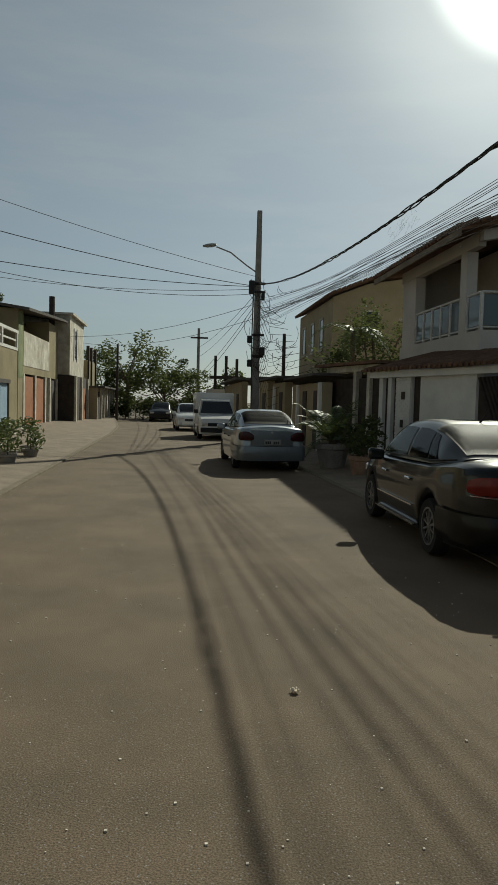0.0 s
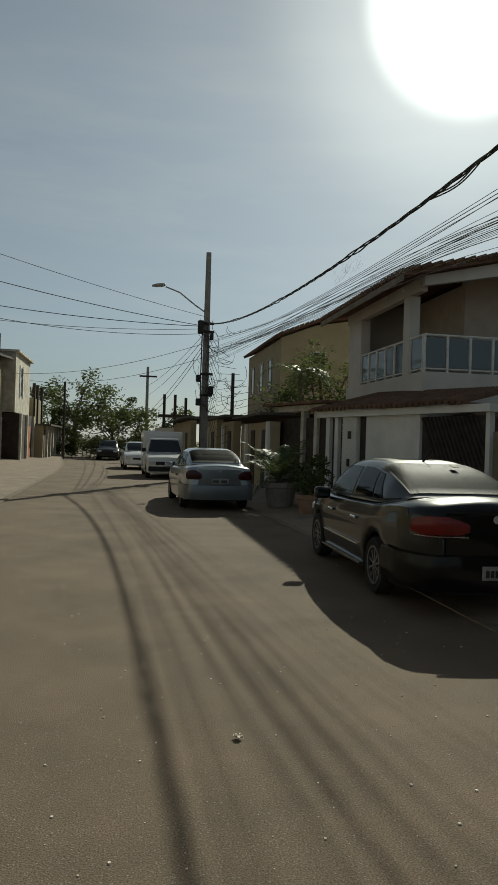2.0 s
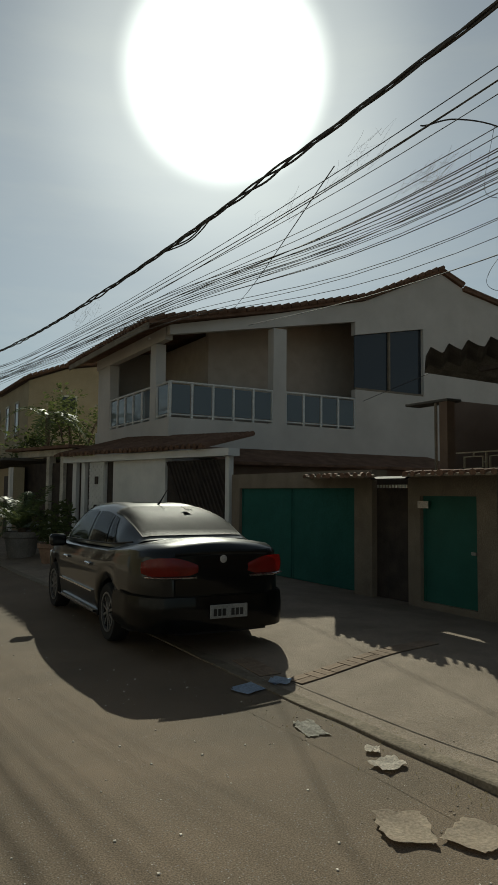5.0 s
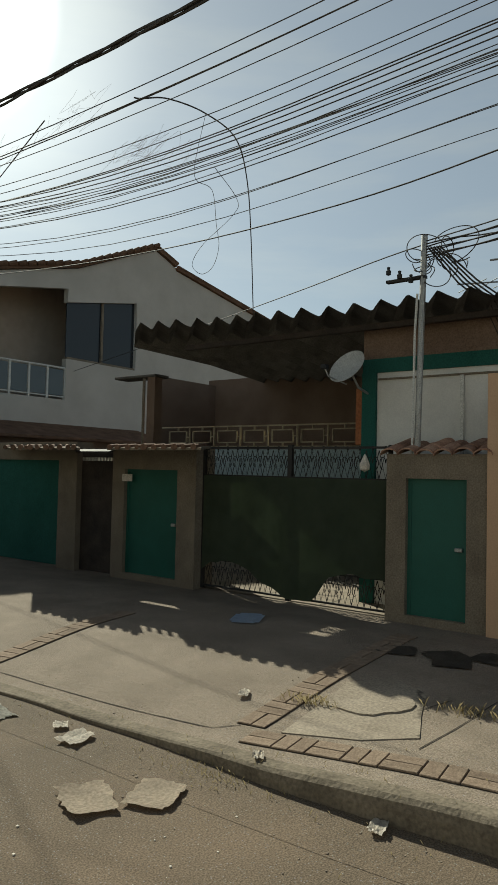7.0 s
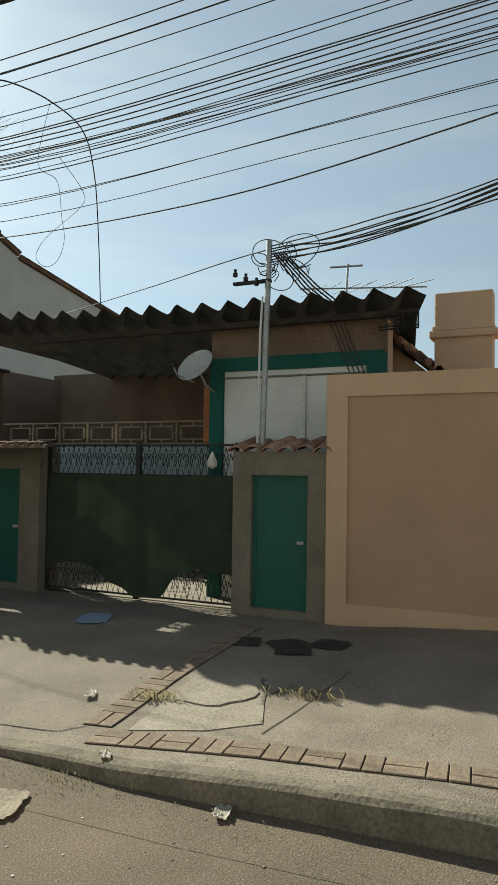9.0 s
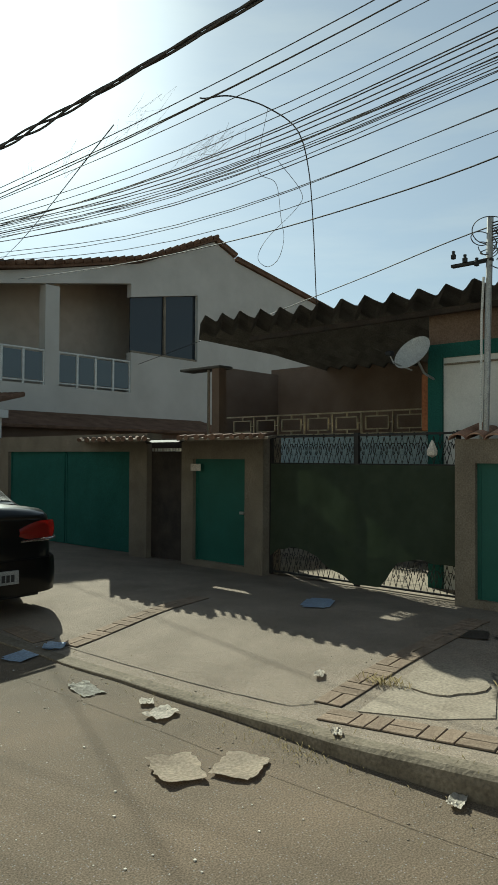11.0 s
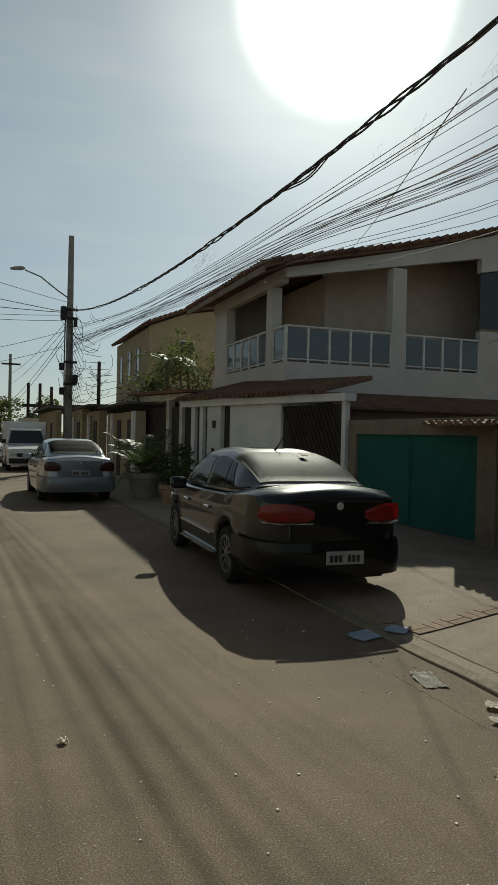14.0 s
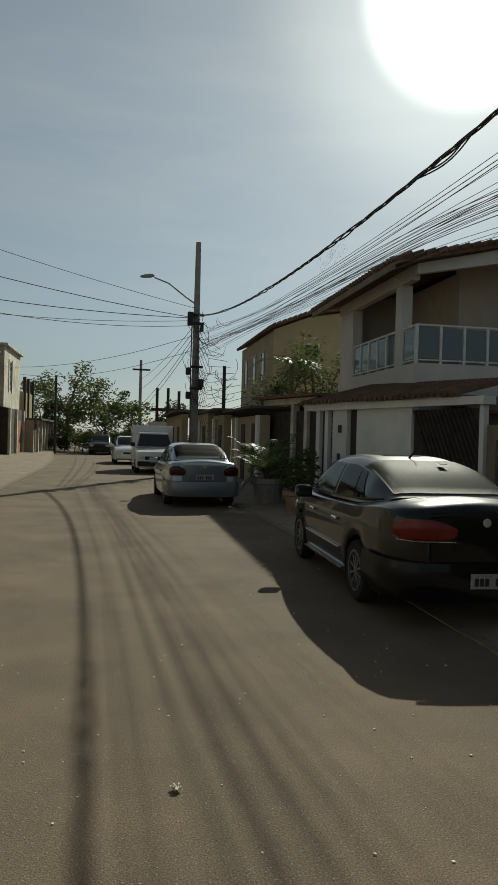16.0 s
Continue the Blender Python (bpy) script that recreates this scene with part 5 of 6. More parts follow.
for k in range(10):
    for d in ((0, .0), (.05, .045), (-.06, .08), (.02, -.05), (-.03, .03), (.04, .015)) if k == 5 else ((0, .0), (.05, .045), (-.06, .08), (.03, -.04)) if k in (4, 6) else ((0, 0), (.05, .04)) if k in (1, 3, 8) else ((0, 0),):
        w = thing("overhead_wire", "thin black overhead wire strung along the street", "cable", LINES)
        f = (zl[0] - zl[k]) / (zl[0] - zl[-1])
        spine = [(-13, zl[k] + 1.35), (-6, zl[k] + .62), (.46, zl[k] + .16), (3.95, zl[k]), (8.0, 4.38 - .62 * f), (13.4, 4.52 - .45 * f), (19.0, 4.85 - .5 * f), (29.5, 5.95 - 1.25 * f)]
        pts = flow([(3.45 + .0172 * (29.6 - y) + d[0], y, z) for y, z in spine], 6)
        pts = [(p.x, p.y, p.z + d[1] * math.sin(p.y * .35 + k)) for p in pts]
        # each line is pushed out along camera sightlines so the road shadows spread
        far_off = [1 + (.085 * k - .12) * max(0, 1 - p[1] / 29.6) for p in pts]
        pts = [(.3 + (p[0] - .3) * q, p[1] * q, 1.6 + (p[2] - 1.6) * q) for p, q in zip(pts, far_off)]
        part("strand", tube(pts, .0043 + .0015 * (k % 3 == 1), 4), CABLE, w)
w = thing("service_wire", "thin black wire rising from the tiled roof to the lines", "cable")
part("strand", tube(flow([(8.9, 15.8, 6.40), (6.2, 10.0, 5.2), (3.85, 4.7, 4.42)]), .006, 4), CABLE, w)
w = thing("service_wire", "thin black wire curving down onto the low roof", "cable")
part("strand", tube(flow([(3.9, 3.7, 4.33), (4.0, 3.74, 4.38), (4.4, 3.84, 4.59), (5.0, 3.95, 4.76), (5.6, 4.07, 4.8), (6.2, 4.38, 4.67), (6.8, 4.76, 4.3), (7.5, 5.22, 3.6)]), .0065, 5), CABLE, w)
w = thing("service_wire", "thin black wire from the house gable to the mast", "cable")
part("strand", tube(flow([(14.2, 16.95, 4.5), (10.6, 9.6, 4.22), (8.4, 5.2, 4.06), (7.3, 2.84, 4.02), (7.2, 1.0, 4.1), (7.0, -6, 5.4)]), .0075, 4), CABLE, w)
w = thing("service_wire", "long thin black wire passing over the low roof", "cable")
part("strand", tube(flow([(9.5, 16.0, 6.1), (7.6, 9, 4.85), (6.2, 4.0, 4.15), (5.4, .5, 4.1), (4.8, -6, 5.0)]), .0075, 4), CABLE, w)
for k in range(7):
    w = thing("service_wire", "thin black wire leaving the service mast", "cable")
    part("strand", tube(flow([(7.3, 2.84, 4.05 - .03 * k), (6.9, 1.6, 4.05 - .03 * k - .05 * (k % 2)), (6.4, -.2, 4.22 - .02 * k), (5.2, -6, 5.4)]), .0075, 4), CABLE, w)
# lines crossing to the other side
for k, (z0, z1, x1, y1) in enumerate(((6.9, 8.6, -9, 22), (6.5, 7.6, -9, 23), (6.5, 6.9, -10, 26), (6.4, 7.2, -10, 33), (6.2, 5.9, -7, 24), (5.8, 5.2, -6.6, 42), (5.2, 5.2, -6, 47))):
    w = thing("overhead_wire", "thin black wire crossing the street", "cable", LINES)
    pts = [(PX + (x1 - PX) * u, PY + (y1 - PY) * u, z0 + (z1 - z0) * u - 2.2 * u * (1 - u) * (.35 + .1 * k)) for u in frange(0, 1, 14)]
    part("strand", tube(pts, .014 if k in (1, 2) else .010, 4), CABLE, w)
for k, (x1, y1, z1) in enumerate(((1.9, 61, 6.2), (2.0, 61, 5.6), (1.2, 45, 3.4), (1.0, 42, 3.0))):
    w = thing("overhead_wire", "thin black wire running to the far pole", "cable", LINES)
    pts = [(PX + (x1 - PX) * u, PY + (y1 - PY) * u, 6.3 - .2 * k + (z1 - 6.3) * u - 1.2 * u * (1 - u)) for u in frange(0, 1, 10)]
    part("strand", tube(pts, .014, 4), CABLE, w)
# kite-string tangles caught on the lines
for cx, cy, cz, n, sp in ((3.95, 3.55, 3.95, 18, .32), (3.6, 11.0, 4.55, 14, .8), (3.9, 4.6, 4.45, 9, .5), (3.85, 5.6, 4.35, 8, .5)):
    ks = tagged(new("string_tangle"), "tangle of thin pale kite string on the wires", "string")
    for k in range(n):
        y, z = cy + rng.uniform(-sp, sp), cz + rng.uniform(-.10, .12)
        a = rng.uniform(0, 6)
        pts = [(cx + rng.uniform(-.02, .02), y + .09 * math.sin(a + q * 1.3) + .05 * q * rng.uniform(-1, 1), z + .06 * math.cos(a + q * 1.7) - .02 * q) for q in range(6)]
        part("thread", tube(pts, .0008, 3), PILLARM, ks)
w = thing("service_wire", "thin loose wire loop hanging from the lines", "cable")
part("strand", tube(flow([(5.0, 3.95, 4.76), (4.93, 4.0, 4.3), (4.9, 3.95, 4.12), (4.9, 3.77, 3.99), (4.92, 3.73, 3.69), (4.9, 3.68, 3.49), (4.88, 3.72, 3.32), (4.86, 3.82, 3.26), (4.9, 3.96, 3.34), (4.92, 3.98, 3.43), (4.94, 3.88, 3.56), (4.9, 3.53, 3.73), (4.9, 3.50, 3.86), (4.9, 3.75, 4.19)]), .0026, 4), CABLE, w)
far = thing("utility_pole", "far concrete pole with a short crossarm", "utility pole")
part("shaft", tube([(2.0, 61, 0), (2.0, 61, 7.9)], .16, 8, .11), POLE, far)
part("crossarm", boxes((1.3, 2.8, 60.8, 60.95, 7.0, 7.14)), DARKW, far)
for x, y, h in ((5.15, 33.0, 4.9), (-4.2, 52, 5.6)):
    q = thing("utility_pole", "thin dark pole standing between low houses", "utility pole")
    part("shaft", tube([(x, y, 0), (x, y, h)], .10, 8, .08), DARKW, q)


# ---- houses on the sunny side of the street ----
LX = -6.6
l1 = thing("olive_house", "olive two-storey house with blue metal gates", "house")
part("wall", boxes((-14, LX, 12, 24.3, 0, 3.5), (-14, LX, 24.3, 30.3, 2.25, 3.5), (-14, LX - .3, 24.3, 30.3, 0, 2.25), (LX - .3, LX, 28.9, 30.3, 0, 2.25), (-14, -8.6, 12, 30.3, 3.5, 5.6)), OLIVE, l1)
for y0, y1 in ((24.4, 26.2), (26.4, 28.8)):
    g = part("gate_leaf", boxes((LX - .12, LX - .06, y0, y1, .28, 2.1)), BLUEG, l1, "faded blue metal gate")
    part("gate_bar", boxes((LX - .06, LX - .03, (y0 + y1) / 2 - .04, (y0 + y1) / 2 + .04, .3, 2.08)), BLUEG, g)
part("lintel", boxes((LX, LX + .05, 24.2, 28.9, 2.1, 2.25)), DARKW, l1)
part("pier", boxes((LX, LX + .08, 26.2, 26.4, .25, 2.25)), DARKW, l1)
br = part("balcony_rail", boxes((LX - .06, LX + .04, 12, 30.3, 4.22, 4.34), (LX - .06, LX + .02, 12, 30.3, 3.5, 3.62), (LX - .04, LX, 12, 30.3, 3.88, 3.95)), RAILW, l1, "white painted balcony rail")
for k in range(8):
    y = 12.1 + k * 2.57
    part("post", boxes((LX - .06, LX + .04, y, y + .16, 3.62, 4.22)), RAILW, br)
part("roof", boxes((-14.2, -8.2, 11.8, 30.5, 5.6, 5.72)), FIBRO, l1)

l2 = thing("stained_house", "two-storey house with stained balcony and brown gates", "house")
part("wall", boxes((-14, LX, 30.4, 31.4, 0, 5.3), (-14, LX - 1.2, 31.4, 40.4, 0, 5.4), (LX - 1.2, LX, 37.7, 40.4, 2.6, 5.5), (LX - 1.2, LX, 31.4, 37.7, 2.6, 2.95)), OLIVE, l2)
part("balcony_wall", boxes((LX - .12, LX + .02, 31.4, 37.7, 2.95, 4.45)), STAINW, l2, "white balcony wall streaked with black stains")
part("side_wall", boxes((LX - .1, LX + .012, 30.42, 31.38, 2.4, 5.2)), surface("green_mould_wall", c3(.10, .13, .05), c3(.22, .24, .11), .9, scale=1.5), l2)
bm = bmesh.new()
slab(bm, [(LX + .5, 30.2, 5.2), (LX + .5, 41.0, 5.85), (-14, 41.0, 6.9), (-14, 30.2, 6.3)], (0, 0, .12))
part("roof", bm, FIBRO, l2)
for y in (31.4, 34.0, 36.6, 37.9, 40.1):
    part("pier", boxes((LX - .15, LX + .03, y, y + .28, .2, 2.6)), STAINW, l2)
for y0, y1 in ((31.7, 34.0), (34.3, 36.6)):
    part("gate_leaf", boxes((LX - .1, LX - .05, y0, y1, .22, 2.5)), BROWND, l2, "brown timber gate")
part("gate_leaf", boxes((LX - .1, LX - .05, 38.2, 40.1, .22, 2.5)), DARKW, l2)
part("chimney", tube([(LX - .3, 40.2, 5.6), (LX - .3, 40.2, 7.2)], .16, 8), DARKW, l2)

l3 = thing("tower_house", "narrow pale house with dark lower wall", "house")
# dark brown wall whose shade is put into the colour too
part("lower_wall", boxes((-12, -5.75, 40.9, 47, 0, 2.85)), DARKW, l3, "dark lower wall with shade put into its colour")
part("upper_wall", boxes((-12, -6.0, 40.9, 47, 2.9, 6.3)), STAINW, l3)
for y in (41.0, 43.6, 46.6):
    part("pier", boxes((-5.75, -5.62, y, y + .3, .1, 2.85)), STAINW, l3)
part("door", boxes((-5.75, -5.70, 44.4, 45.6, .2, 2.2)), BROWND, l3)
part("window", boxes((-6.02, -5.985, 42.6, 43.6, 3.9, 5.6)), PANE, l3)
part("window_frame", boxes((-6.0, -5.95, 42.4, 42.6, 3.8, 5.7)), WHITE, l3)
part("window_frame", boxes((-6.0, -5.95, 43.6, 43.8, 3.8, 5.7)), WHITE, l3)
part("slab_roof", boxes((-12.2, -5.8, 40.7, 47.2, 6.3, 6.42)), STAINW, l3)

l4 = thing("low_house_row", "low plastered house row with small doors", "house")
part("wall", boxes((-12, -5.1, 47.2, 60, 0, 2.3)), OCHRE, l4)
part("upper_room", boxes((-12, -6.0, 49, 54, 2.4, 4.2)), OLIVE, l4)
part("roof", boxes((-12.2, -4.6, 47.1, 60.2, 2.3, 2.42)), FIBRO, l4)
for y in (47.6, 49.6, 51.5, 53.4, 55.5, 57.5):
    part("door", boxes((-5.12, -5.07, y, y + .9, .2, 2.05)), DARKW if int(y) % 2 else BROWND, l4)
    part("pier", boxes((-5.1, -4.95, y + 1.1, y + 1.4, .1, 2.3)), STAINW, l4)
for y in (49.2, 51.0, 53.6):
    part("column", boxes((-6.1, -5.9, y, y + .2, 2.42, 5.2)), DARKW, l4)

# unseen houses behind the viewer, closing the street and whitened to bounce sunlight
for nm, y0, y1, z1, mt, lab in (("unseen_house", -14, 2, 6.2, WHITE, "unseen two-storey house whitened to bounce sunlight"), ("unseen_house", 2.2, 11.9, 5.8, WHITE, "unseen house whitened to bounce sunlight")):
    q = thing(nm, lab, "house")
    part("wall", boxes((-14, LX, y0, y1, 0, z1)), mt, q)
    part("roof", boxes((-14.2, LX + .2, y0 - .1, y1 + .1, z1, z1 + .12)), FIBRO, q)


# ---- trees and plants ----
def leaf_cloud(bm, c, rad, n, size, rng, squash=.8):
    c = Vector(c)
    for _ in range(n):
        d = Vector((rng.gauss(0, 1), rng.gauss(0, 1), rng.gauss(0, 1))).normalized()
        p = c + Vector((d.x, d.y, d.z * squash)) * rad * (rng.random() ** .4)
        a = Vector((rng.uniform(-1, 1), rng.uniform(-1, 1), rng.uniform(-.7, .4))).normalized()
        b = a.cross(Vector((rng.uniform(-1, 1), rng.uniform(-1, 1), rng.uniform(-1, 1)))).normalized()
        l = size * rng.uniform(.6, 1.3)
        w = l * .42
        add_quad(bm, p - a * l * .5, p + b * w * .5, p + a * l * .5, p - b * w * .5)


def tree(x, y, h, spread, label, seed, clumps=26, leaves=170, size=.22, z0=0.0, low=.35):
    rng = random.Random(seed)
    t = thing("tree", label, "tree")
    bm = bmesh.new()
    add_tube(bm, [(x, y, z0), (x + .1, y, h * .25), (x - .05, y + .1, h * .5)], .05 * h * .5, 8, .03 * h * .5)
    crown = bmesh.new()
    for k in range(clumps):
        a = rng.uniform(0, 6.28)
        r = spread * math.sqrt(rng.random())
        z = h * (low + (1 - low) * rng.random() * (1 - .35 * (r / spread) ** 2))
        c = (x + r * math.cos(a), y + r * math.sin(a), z)
        if k < 12:
            add_tube(bm, [(x, y, h * (.2 + .25 * rng.random())), (x + .5 * r * math.cos(a), y + .5 * r * math.sin(a), z * .8), c], .03 * h * .35, 5, .01)
        leaf_cloud(crown, c, spread * rng.uniform(.22, .38), leaves, size, rng)
    part("trunk", bm, BARK, t)
    part("crown", crown, LEAF, t, smooth=False)
    return t


tree(-4.2, 63, 7.6, 3.8, "broad dark tree with gaps at the street end", 3, 26, 95, .36)
tree(-.9, 60, 5.6, 3.0, "dense dark green tree at the street end", 4, 24, 110, .32, low=.15)
tree(1.6, 58, 5.2, 2.4, "dark bushy tree beside the far pole", 5, 20, 110, .3, low=.12)
tree(-6.5, 66, 6.0, 3.0, "dark leafy tree behind low houses", 6, 22, 150, .34, low=.2)
tree(4.4, 60, 4.4, 2.4, "dark leafy tree behind low roofs", 16, 18, 140, .3, low=.2)
tree(-15.2, 57, 10.8, 2.6, "leafy tree rising behind the houses", 17, 20, 140, .34, low=.5)
tree(7.9, 27.0, 6.3, 2.1, "leafy garden tree before the ochre house", 8, 30, 105, .20, low=.40)
for k in range(9):
    rngb = random.Random(40 + k)
    b = thing("bush", "low dark green bush at the street end", "bush", "bushes at the street end")
    cr = bmesh.new()
    bx, by = -4.6 + k * .72, 56.0 + rngb.uniform(-1, 3)
    for j in range(6):
        leaf_cloud(cr, (bx + rngb.uniform(-.8, .8), by + rngb.uniform(-.6, .6), rngb.uniform(.3, 1.5)), .6, 90, .22, rngb)
    part("leaves", cr, LEAF, b)
    part("stems", tube([(bx, by, 0), (bx + .1, by, .9)], .05, 5, .02), BARK, b)


def fronds(bm, x, y, z, n, length, rng, rise=.7, leaflets=16, w=.03):
    for k in range(n):
        a = 6.28 * k / n + rng.uniform(-.25, .25)
        l = length * rng.uniform(.75, 1.15)
        el = rng.uniform(.35, 1.0) * rise
        pts = []
        for s in frange(0, 1, 8):
            r = l * s * (1 - .15 * s)
            pts.append(Vector((x + math.cos(a) * r, y + math.sin(a) * r, z + l * (el * s * 1.5 - 1.25 * s * s * (1 - .35 * el)))))
        add_tube(bm, pts, .012, 3, .003)
        side = Vector((-math.sin(a), math.cos(a), 0))
        for q in range(leaflets):
            s = .12 + .86 * q / leaflets
            i = min(int(s * 8), 7)
            p = pts[i].lerp(pts[i + 1], s * 8 - i)
            d = (pts[i + 1] - pts[i]).normalized()
            ll = l * .28 * math.sin(math.pi * (.15 + .8 * s))
            for sg in (1, -1):
                tip = p + (side * sg + d * .6 + Vector((0, 0, -.12 + rng.uniform(-.1, .1)))).normalized() * ll
                add_quad(bm, p, p.lerp(tip, .5) + d * w, tip, p.lerp(tip, .5) - d * w * .3)


def planter(x, y, r, h, mat, label, square=False):
    t = thing("planter", label, "planter")
    bm = bmesh.new()
    lathe(bm, [(.001, .0), (r * .72, .0), (r * .95, h * .75), (r * 1.05, h * .8), (r * 1.05, h), (r * .92, h), (r * .90, h * .88), (.001, h * .87)], 18, Matrix.Translation((x, y, .012)))
    part("pot", bm, mat, t)
    return t


planter(3.95, 17.0, .42, .62, CEMPOT, "large cement planter with a cycad beside the kerb")
rngp = random.Random(9)
p = thing("cycad", "arching green cycad growing in the cement planter", "plant")
bm = bmesh.new()
fronds(bm, 3.9, 17.0, .66, 24, 1.10, rngp, 1.15, 22)
part("leaves", bm, PALM, p)
part("stem", tube([(3.95, 17, .52), (3.95, 17, .72)], .1, 8), BARK, p)
planter(4.25, 15.2, .34, .46, CLAYPOT, "clay planter standing on the pavement")
p = thing("shrub", "dark broad-leaved shrub in the clay planter", "plant")
bm = bmesh.new()
leaf_cloud(bm, (4.25, 15.2, .75), .42, 220, .14, rngp)
part("leaves", bm, LEAF, p)
part("stem", tube([(4.25, 15.2, .38), (4.25, 15.2, .7)], .03, 5), BARK, p)
p = thing("shrub", "broad-leaved shrub with pale leaf edges by the planter", "plant")
bm = bmesh.new()
for k in range(8):
    leaf_cloud(bm, (4.55 + rngp.uniform(-.35, .35), 16.4 + rngp.uniform(-.4, .4), .35 + k * .12), .3, 60, .17, rngp)
part("leaves", bm, LEAF, p)
part("stem", tube([(4.55, 16.4, 0), (4.55, 16.4, .9)], .03, 5), BARK, p)
p = thing("palm", "garden palm with bright arching fronds", "palm")
bm = bmesh.new()
fronds(bm, 6.6, 25.6, 4.2, 9, 1.9, rngp, .75, 20, .05)
part("leaves", bm, PALM, p)
part("trunk", tube([(6.6, 25.6, 0), (6.55, 25.6, 2.2), (6.6, 25.6, 4.35)], .13, 8, .09), BARK, p)
for k, (x, y) in enumerate(((-3.75, 16.3), (-3.95, 17.2), (-3.6, 18.1), (-4.3, 17.8), (-3.9, 19.2))):
    planter(x, y, .20, .26, CEMPOT, "dark pot with weedy plants at the kerb")
    p = thing("potted_plant", "straggling green plant in a dark pot", "plant", "pots at the sunny kerb")
    bm = bmesh.new()
    for j in range(3):
        leaf_cloud(bm, (x + rngp.uniform(-.15, .15), y + rngp.uniform(-.15, .15), .45 + .22 * j), .26, 80, .12, rngp)
    part("leaves", bm, PALM, p)
    part("stem", tube([(x, y, .2), (x, y, .6)], .015, 4), BARK, p)

# ---- small things on the ground ----
def scrap(name, label, cat, x, y, z, w, d, mat, rot, seed, curl=.04, group="", jag=.03):
    rng = random.Random(seed)
    bm = bmesh.new()
    n = 9
    g = []
    for j in range(n):
        row = []
        for i in range(n):
            u, v = i / (n - 1) - .5, j / (n - 1) - .5
            edge = max(abs(u), abs(v)) * 2
            jx, jy = (rng.uniform(-jag, jag) * edge * .6, rng.uniform(-jag, jag) * edge * .6)
            row.append(bm.verts.new(((u + jx) * w, (v + jy) * d, curl * .40 * edge ** 2 * (.7 + .3 * math.sin(5 * u + seed) * math.cos(6 * v + seed)) + rng.uniform(0, .015 if group == "litter" else .004))))
        g.append(row)
    for j in range(n - 1):
        for i in range(n - 1):
            corner = (i in (0, n - 2)) and (j in (0, n - 2))
            if not (corner and rng.random() < .4):
                bm.faces.new((g[j][i], g[j][i + 1], g[j + 1][i + 1], g[j + 1][i]))
    bmesh.ops.solidify(bm, geom=bm.faces[:], thickness=.004)
    bmesh.ops.transform(bm, matrix=pose(x, y, z + .008, 0, 0, rot), verts=bm.verts)
    return tagged(link(name, bm, mat, None, True), label, cat, group)


scrap("cardboard_piece", "flattened torn cardboard piece on the road", "cardboard", 2.66, 2.57, 0, .31, .24, CARDB, 62, 1, .05, jag=.09)
scrap("cardboard_piece", "flattened pale cardboard piece near the kerb", "cardboard", 2.90, 2.35, 0, .27, .24, CARDB, 20, 2, .035, jag=.07)
scrap("paper_sheet", "pale blue flat sheet lying near the gate", "paper", 6.0, 4.1, pave_z(6, 4.1), .46, .30, BLUEP, 25, 3, .008, jag=.008)
scrap("paper_sheet", "pale crumpled sheets beside the parked car", "paper", 3.25, 4.98, 0, .40, .22, BLUEP, 20, 4, .02, jag=.012)
scrap("paper_sheet", "pale crumpled sheet beside the parked car", "paper", 3.50, 4.97, .012, .2, .18, BLUEP, 50, 5, .05, jag=.012)
scrap("paper_scrap", "small torn pale paper on the pavement", "litter", 4.2, 2.79, pave_z(4.2, 2.8), .14, .07, PAPER, 30, 6, .02, "litter")
scrap("paper_scrap", "crumpled paper and bag at the kerb", "litter", 3.12, 3.20, 0, .20, .16, PAPER, 10, 7, .03, "litter")
scrap("paper_scrap", "small crumpled paper at the kerb", "litter", 3.18, 3.42, 0, .10, .09, PAPER, 50, 8, .03, "litter")
scrap("paper_scrap", "crumpled white paper on the kerb top", "litter", 3.43, 2.12, pave_z(3.5, 2.1), .10, .06, PAPER, 35, 9, .025, "litter")
scrap("paper_scrap", "crumpled white paper in the gutter", "litter", 3.29, 1.36, 0, .13, .08, PAPER, 15, 10, .03, "litter")
scrap("paper_scrap", "small white paper on the road", "litter", .70, 3.72, 0, .045, .05, PAPER, 15, 11, .01, "litter")
scrap("paper_scrap", "small white wrapper near the sunny kerb", "litter", -2.95, 16.3, 0, .3, .2, PAPER, 15, 12, .08, "litter")
scrap("paper_scrap", "flattened dirty white paper pulp in the gutter", "litter", 3.08, 3.95, -.006, .30, .16, surface("paper_pulp", c3(.30, .28, .24), c3(.44, .42, .37), .9, scale=14, fine=60, bump=.3, spec=.1), 78, 31, .002, "litter", jag=.12)
GREYP = surface("dark_grey_patch", c3(.10, .086, .070), c3(.14, .122, .10), .95, scale=6, fine=80, bump=.4, spec=.05)
# thin sheets stand in for dark grey patches on the pavement
for k, (x, y) in enumerate(((5.85, 2.45), (5.95, 2.05), (6.1, 1.72), (5.8, 1.95))):
    scrap("dark_patch", "flat dark grey patch on the pavement", "mat", x, y, pave_z(x, y), .30, .34, GREYP, 20 + 30 * k, 20 + k, .004, "mats by the gate")
rngl = random.Random(77)
bm = bmesh.new()
for k in range(420):
    y = rngl.uniform(-1.5, 6.0)
    x = right_kerb(y) - abs(rngl.gauss(0, .32)) if rngl.random() < .7 else rngl.uniform(3.5, 5.5)
    z = 0 if x < right_kerb(y) else pave_z(x, y)
    r = .002 + .005 * rngl.random() ** 3
    add_box(bm, x - r, x + r, y - r * .6, y + r * .6, z, z + r * .8)
st = link("gravel", bm, CONCRETE)
tagged(st, "scattered grit and small stones along the kerb", "gravel", "", "stuff")
bm = bmesh.new()
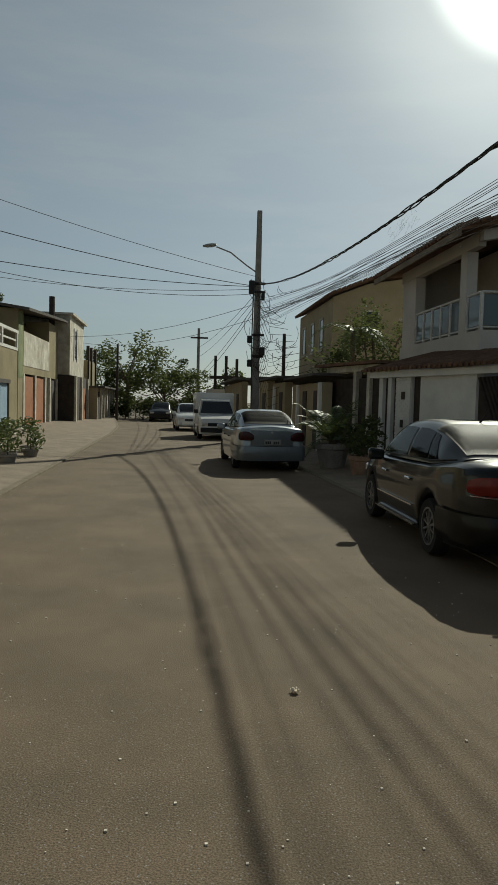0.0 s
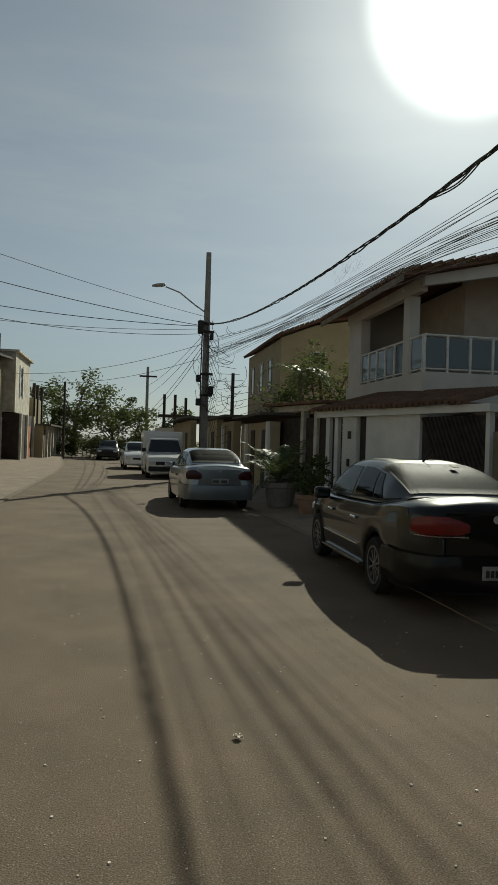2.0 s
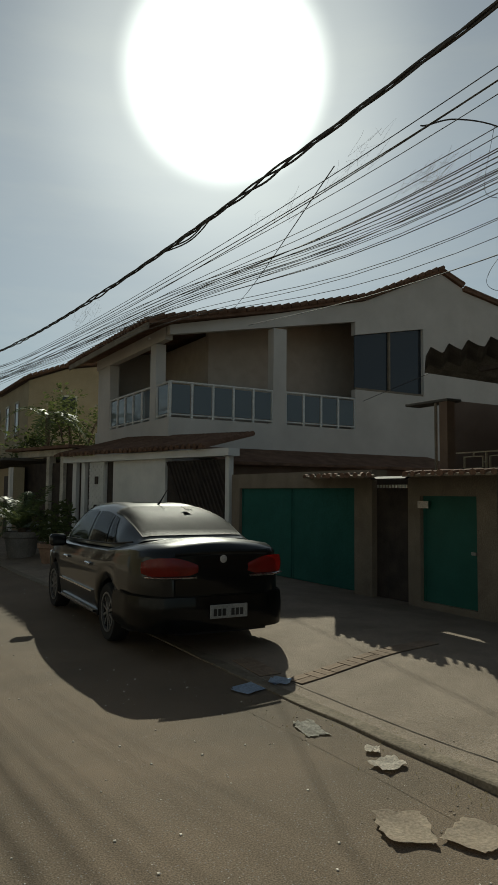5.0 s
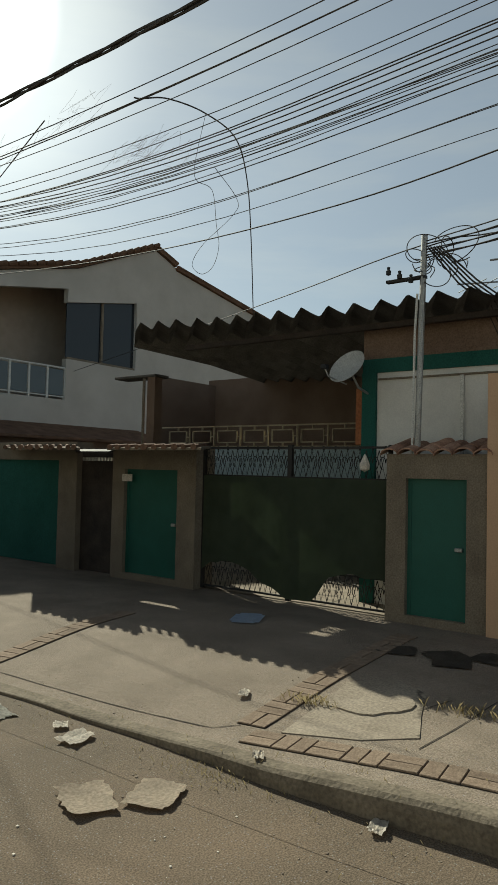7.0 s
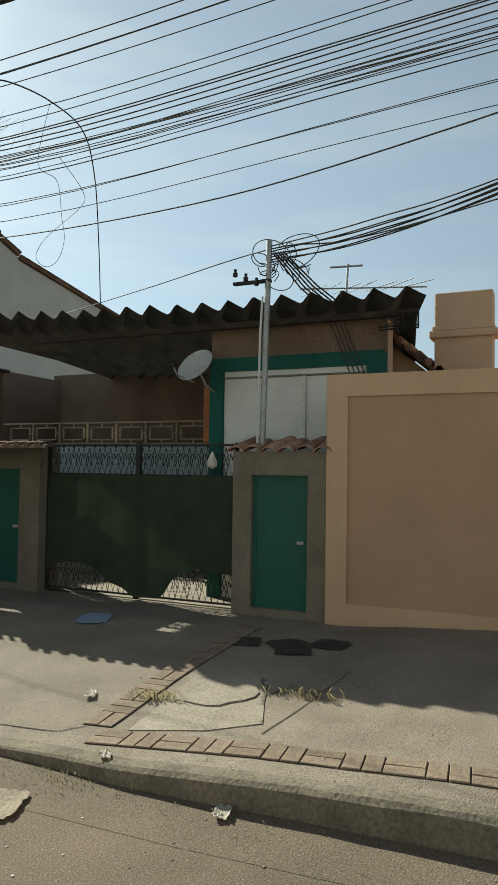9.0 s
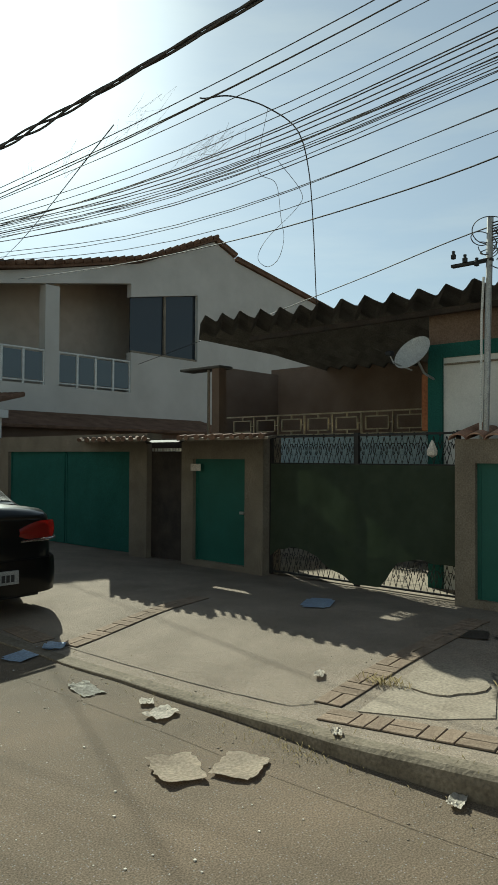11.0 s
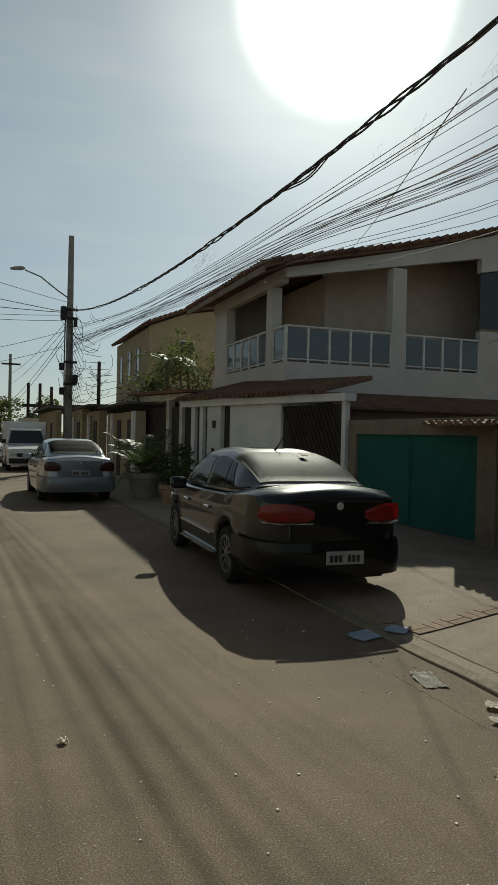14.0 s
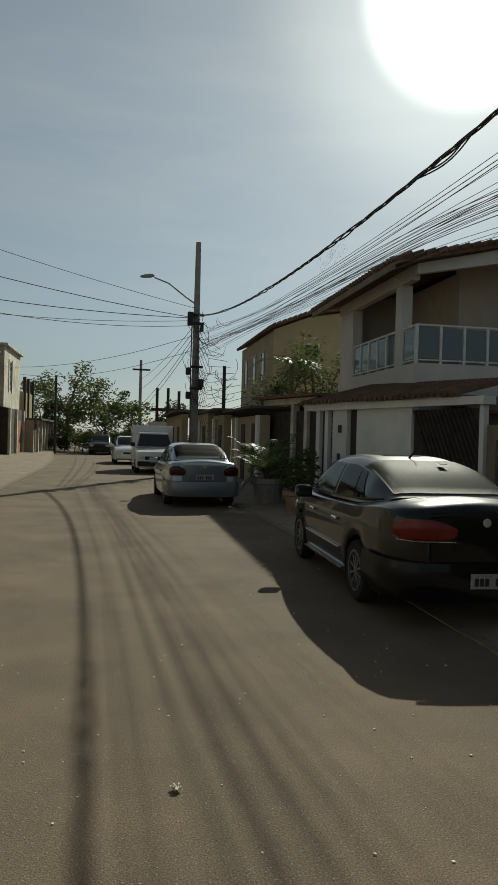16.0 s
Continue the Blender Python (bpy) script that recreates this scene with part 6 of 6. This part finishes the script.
for k in range(900):
    x, y = rngl.uniform(-2.6, 3.1), 1.8 + 14 * rngl.random() ** 1.6
    r = .0016 + .0044 * rngl.random() ** 2.5
    add_box(bm, x - r, x + r, y - r, y + r, 0, r)
tagged(link("grit", bm, PAPER), "pale grit scattered over the asphalt", "gravel", "", "stuff")
bm = bmesh.new()
for cx, cy, n, sp, h in ((3.26, 2.28, 130, .20, .055), (3.28, 3.0, 60, .4, .04), (4.30, 2.33, 70, .10, .12), (4.72, 1.45, 60, .12, .13), (3.35, 1.3, 60, .5, .05), (3.25, 4.0, 40, .5, .04), (6.9, .8, 60, .5, .08), (6.95, -.5, 60, .8, .08)):
    for k in range(n):
        x, y = cx + rngl.gauss(0, sp * .35), cy + rngl.gauss(0, sp)
        z = pave_z(x, y) if x > right_kerb(y) + .02 else 0
        a = rngl.uniform(0, 6.28)
        l = h * rngl.uniform(.25, .75)
        b = Vector((math.cos(a), math.sin(a), 0))
        p0 = Vector((x, y, z))
        add_quad(bm, p0 - b.cross(Vector((0, 0, 1))) * .003, p0 + b.cross(Vector((0, 0, 1))) * .003, p0 + b * l * .6 + Vector((0, 0, l * .8)) + Vector((.001, .001, 0)), p0 + b * l * .3 + Vector((0, 0, l * .6)))
tagged(link("weeds", bm, WEED), "dry weeds and grass tufts along the kerb", "grass", "", "stuff")

# ---- pavement patch and brick pavers ----
bm = bmesh.new()
pts = [(3.80, 2.22), (4.30, 2.27), (4.80, 2.33), (5.10, 2.12), (4.92, 1.80), (4.50, 1.66), (4.14, 1.52), (3.93, 1.78)]
bm.faces.new([bm.verts.new((x, y, 0)) for x, y in pts])
bmesh.ops.triangulate(bm, faces=bm.faces[:])
bmesh.ops.subdivide_edges(bm, edges=bm.edges[:], cuts=6, use_grid_fill=True)
for v in bm.verts:
    v.co.z = pave_z(v.co.x, v.co.y) + .006
bmesh.ops.recalc_face_normals(bm, faces=bm.faces[:])
bmesh.ops.solidify(bm, geom=bm.faces[:], thickness=.008)
setting("pavement_patch", bm, PATCH, "pale cracked concrete slab set in the pavement")
bm = bmesh.new()
rg = random.Random(3)
ring = [(4.56 + (.27 + rg.uniform(-.03, .03)) * math.cos(a), 2.02 + (.25 + rg.uniform(-.03, .03)) * math.sin(a)) for a in frange(0, 6.0, 18)]
slab(bm, [(x, y, pave_z(x, y) + .003) for x, y in ring], (0, 0, .013))
tagged(link("inspection_cover", bm, PATCH), "broken round concrete inspection cover in the pavement", "cover")
pave_bed = setting("paver_bed", bmesh.new(), MORTAR, "dark joints between brick pavers")
brick_me = bpy.data.meshes.new("paver")
bb = bmesh.new()
add_box(bb, -.0995, .0995, -.0475, .0475, 0, .014, bevel=.003)
bb.to_mesh(brick_me)
bb.free()
brick_me.materials.append(PAVER)


def paver_strip(a, b, width=.2):
    """Basket-weave brick pavers in a strip from a to b."""
    a, b = Vector((*a, 0)), Vector((*b, 0))
    d = (b - a).normalized()
    nrm = Vector((-d.y, d.x, 0))
    ang = math.degrees(math.atan2(d.y, d.x))
    bm = bmesh.new()
    n = int((b - a).length / .205)
    for k in range(n):
        q = [a + d * .205 * (k + i) + nrm * j for i, j in ((0, -.1), (1, -.1), (1, .1), (0, .1))]
        slab(bm, [(p.x, p.y, pave_z(p.x, p.y) - .002) for p in q], (0, 0, .0065))
    tagged(link("joint_bed", bm, MORTAR, pave_bed), "")
    for k in range(n):
        c = a + d * (k + .5) * .205
        for s in (-1, 1):
            if k % 2:
                p, r = c + d * .051 * s, ang + 90
            else:
                p, r = c + nrm * .051 * s, ang
            o = new("brick", brick_me)
            gx, gy = (pave_z(p.x + .1, p.y) - pave_z(p.x - .1, p.y)) / .2, (pave_z(p.x, p.y + .1) - pave_z(p.x, p.y - .1)) / .2
            lean = Vector((0, 0, 1)).rotation_difference(Vector((-gx, -gy, 1))).to_matrix().to_4x4()
            o.matrix_world = Matrix.Translation((p.x, p.y, pave_z(p.x, p.y) - .003 + random.uniform(-.001, .0015))) @ lean @ Euler((0, 0, radians(r + random.uniform(-1.5, 1.5)))).to_matrix().to_4x4()
            o.parent = pave_bed


paver_strip((3.66, 2.36), (3.98, -.9))
paver_strip((3.98, -.92), (4.15, -4.5))
paver_strip((3.80, 2.44), (6.6, 2.62))
paver_strip((3.60, 4.92), (5.6, 5.22))
paver_strip((3.55, 5.2), (3.62, 5.9))


def pavement_joint(*pts):
    """A narrow dark joint scored in the pavement through the points."""
    bm = bmesh.new()
    line = []
    for (xa, ya), (xb, yb) in zip(pts, pts[1:]):
        n = max(2, int(math.hypot(xb - xa, yb - ya) / .12))
        line += [(xa + (xb - xa) * k / n, ya + (yb - ya) * k / n) for k in range(n)]
    line.append(pts[-1])
    rows = []
    for i, (x, y) in enumerate(line):
        a, b = line[max(0, i - 1)], line[min(len(line) - 1, i + 1)]
        d = Vector((b[0] - a[0], b[1] - a[1], 0)).normalized()
        w = .0042 * (1 + .6 * noise.noise((x * 9, y * 9, 0)))
        j = .010 * noise.noise((x * 4, y * 4, 5))
        rows.append([bm.verts.new((x - d.y * (q + j), y + d.x * (q + j), pave_z(x, y) + .0035)) for q in (-w, w)])
    for a, b in zip(rows, rows[1:]):
        bm.faces.new((a[0], a[1], b[1], b[0]))
    setting("pavement_joint", bm, MORTAR, "narrow dark joint scored in the pavement")


pavement_joint((3.57, 5.0), (3.60, 3.6), (3.66, 2.62), (3.78, 2.50))
pavement_joint((3.99, 1.46), (4.6, 1.40), (5.4, 1.36))
pavement_joint((4.02, 1.70), (4.22, 1.86), (4.55, 1.72), (4.9, 1.62))
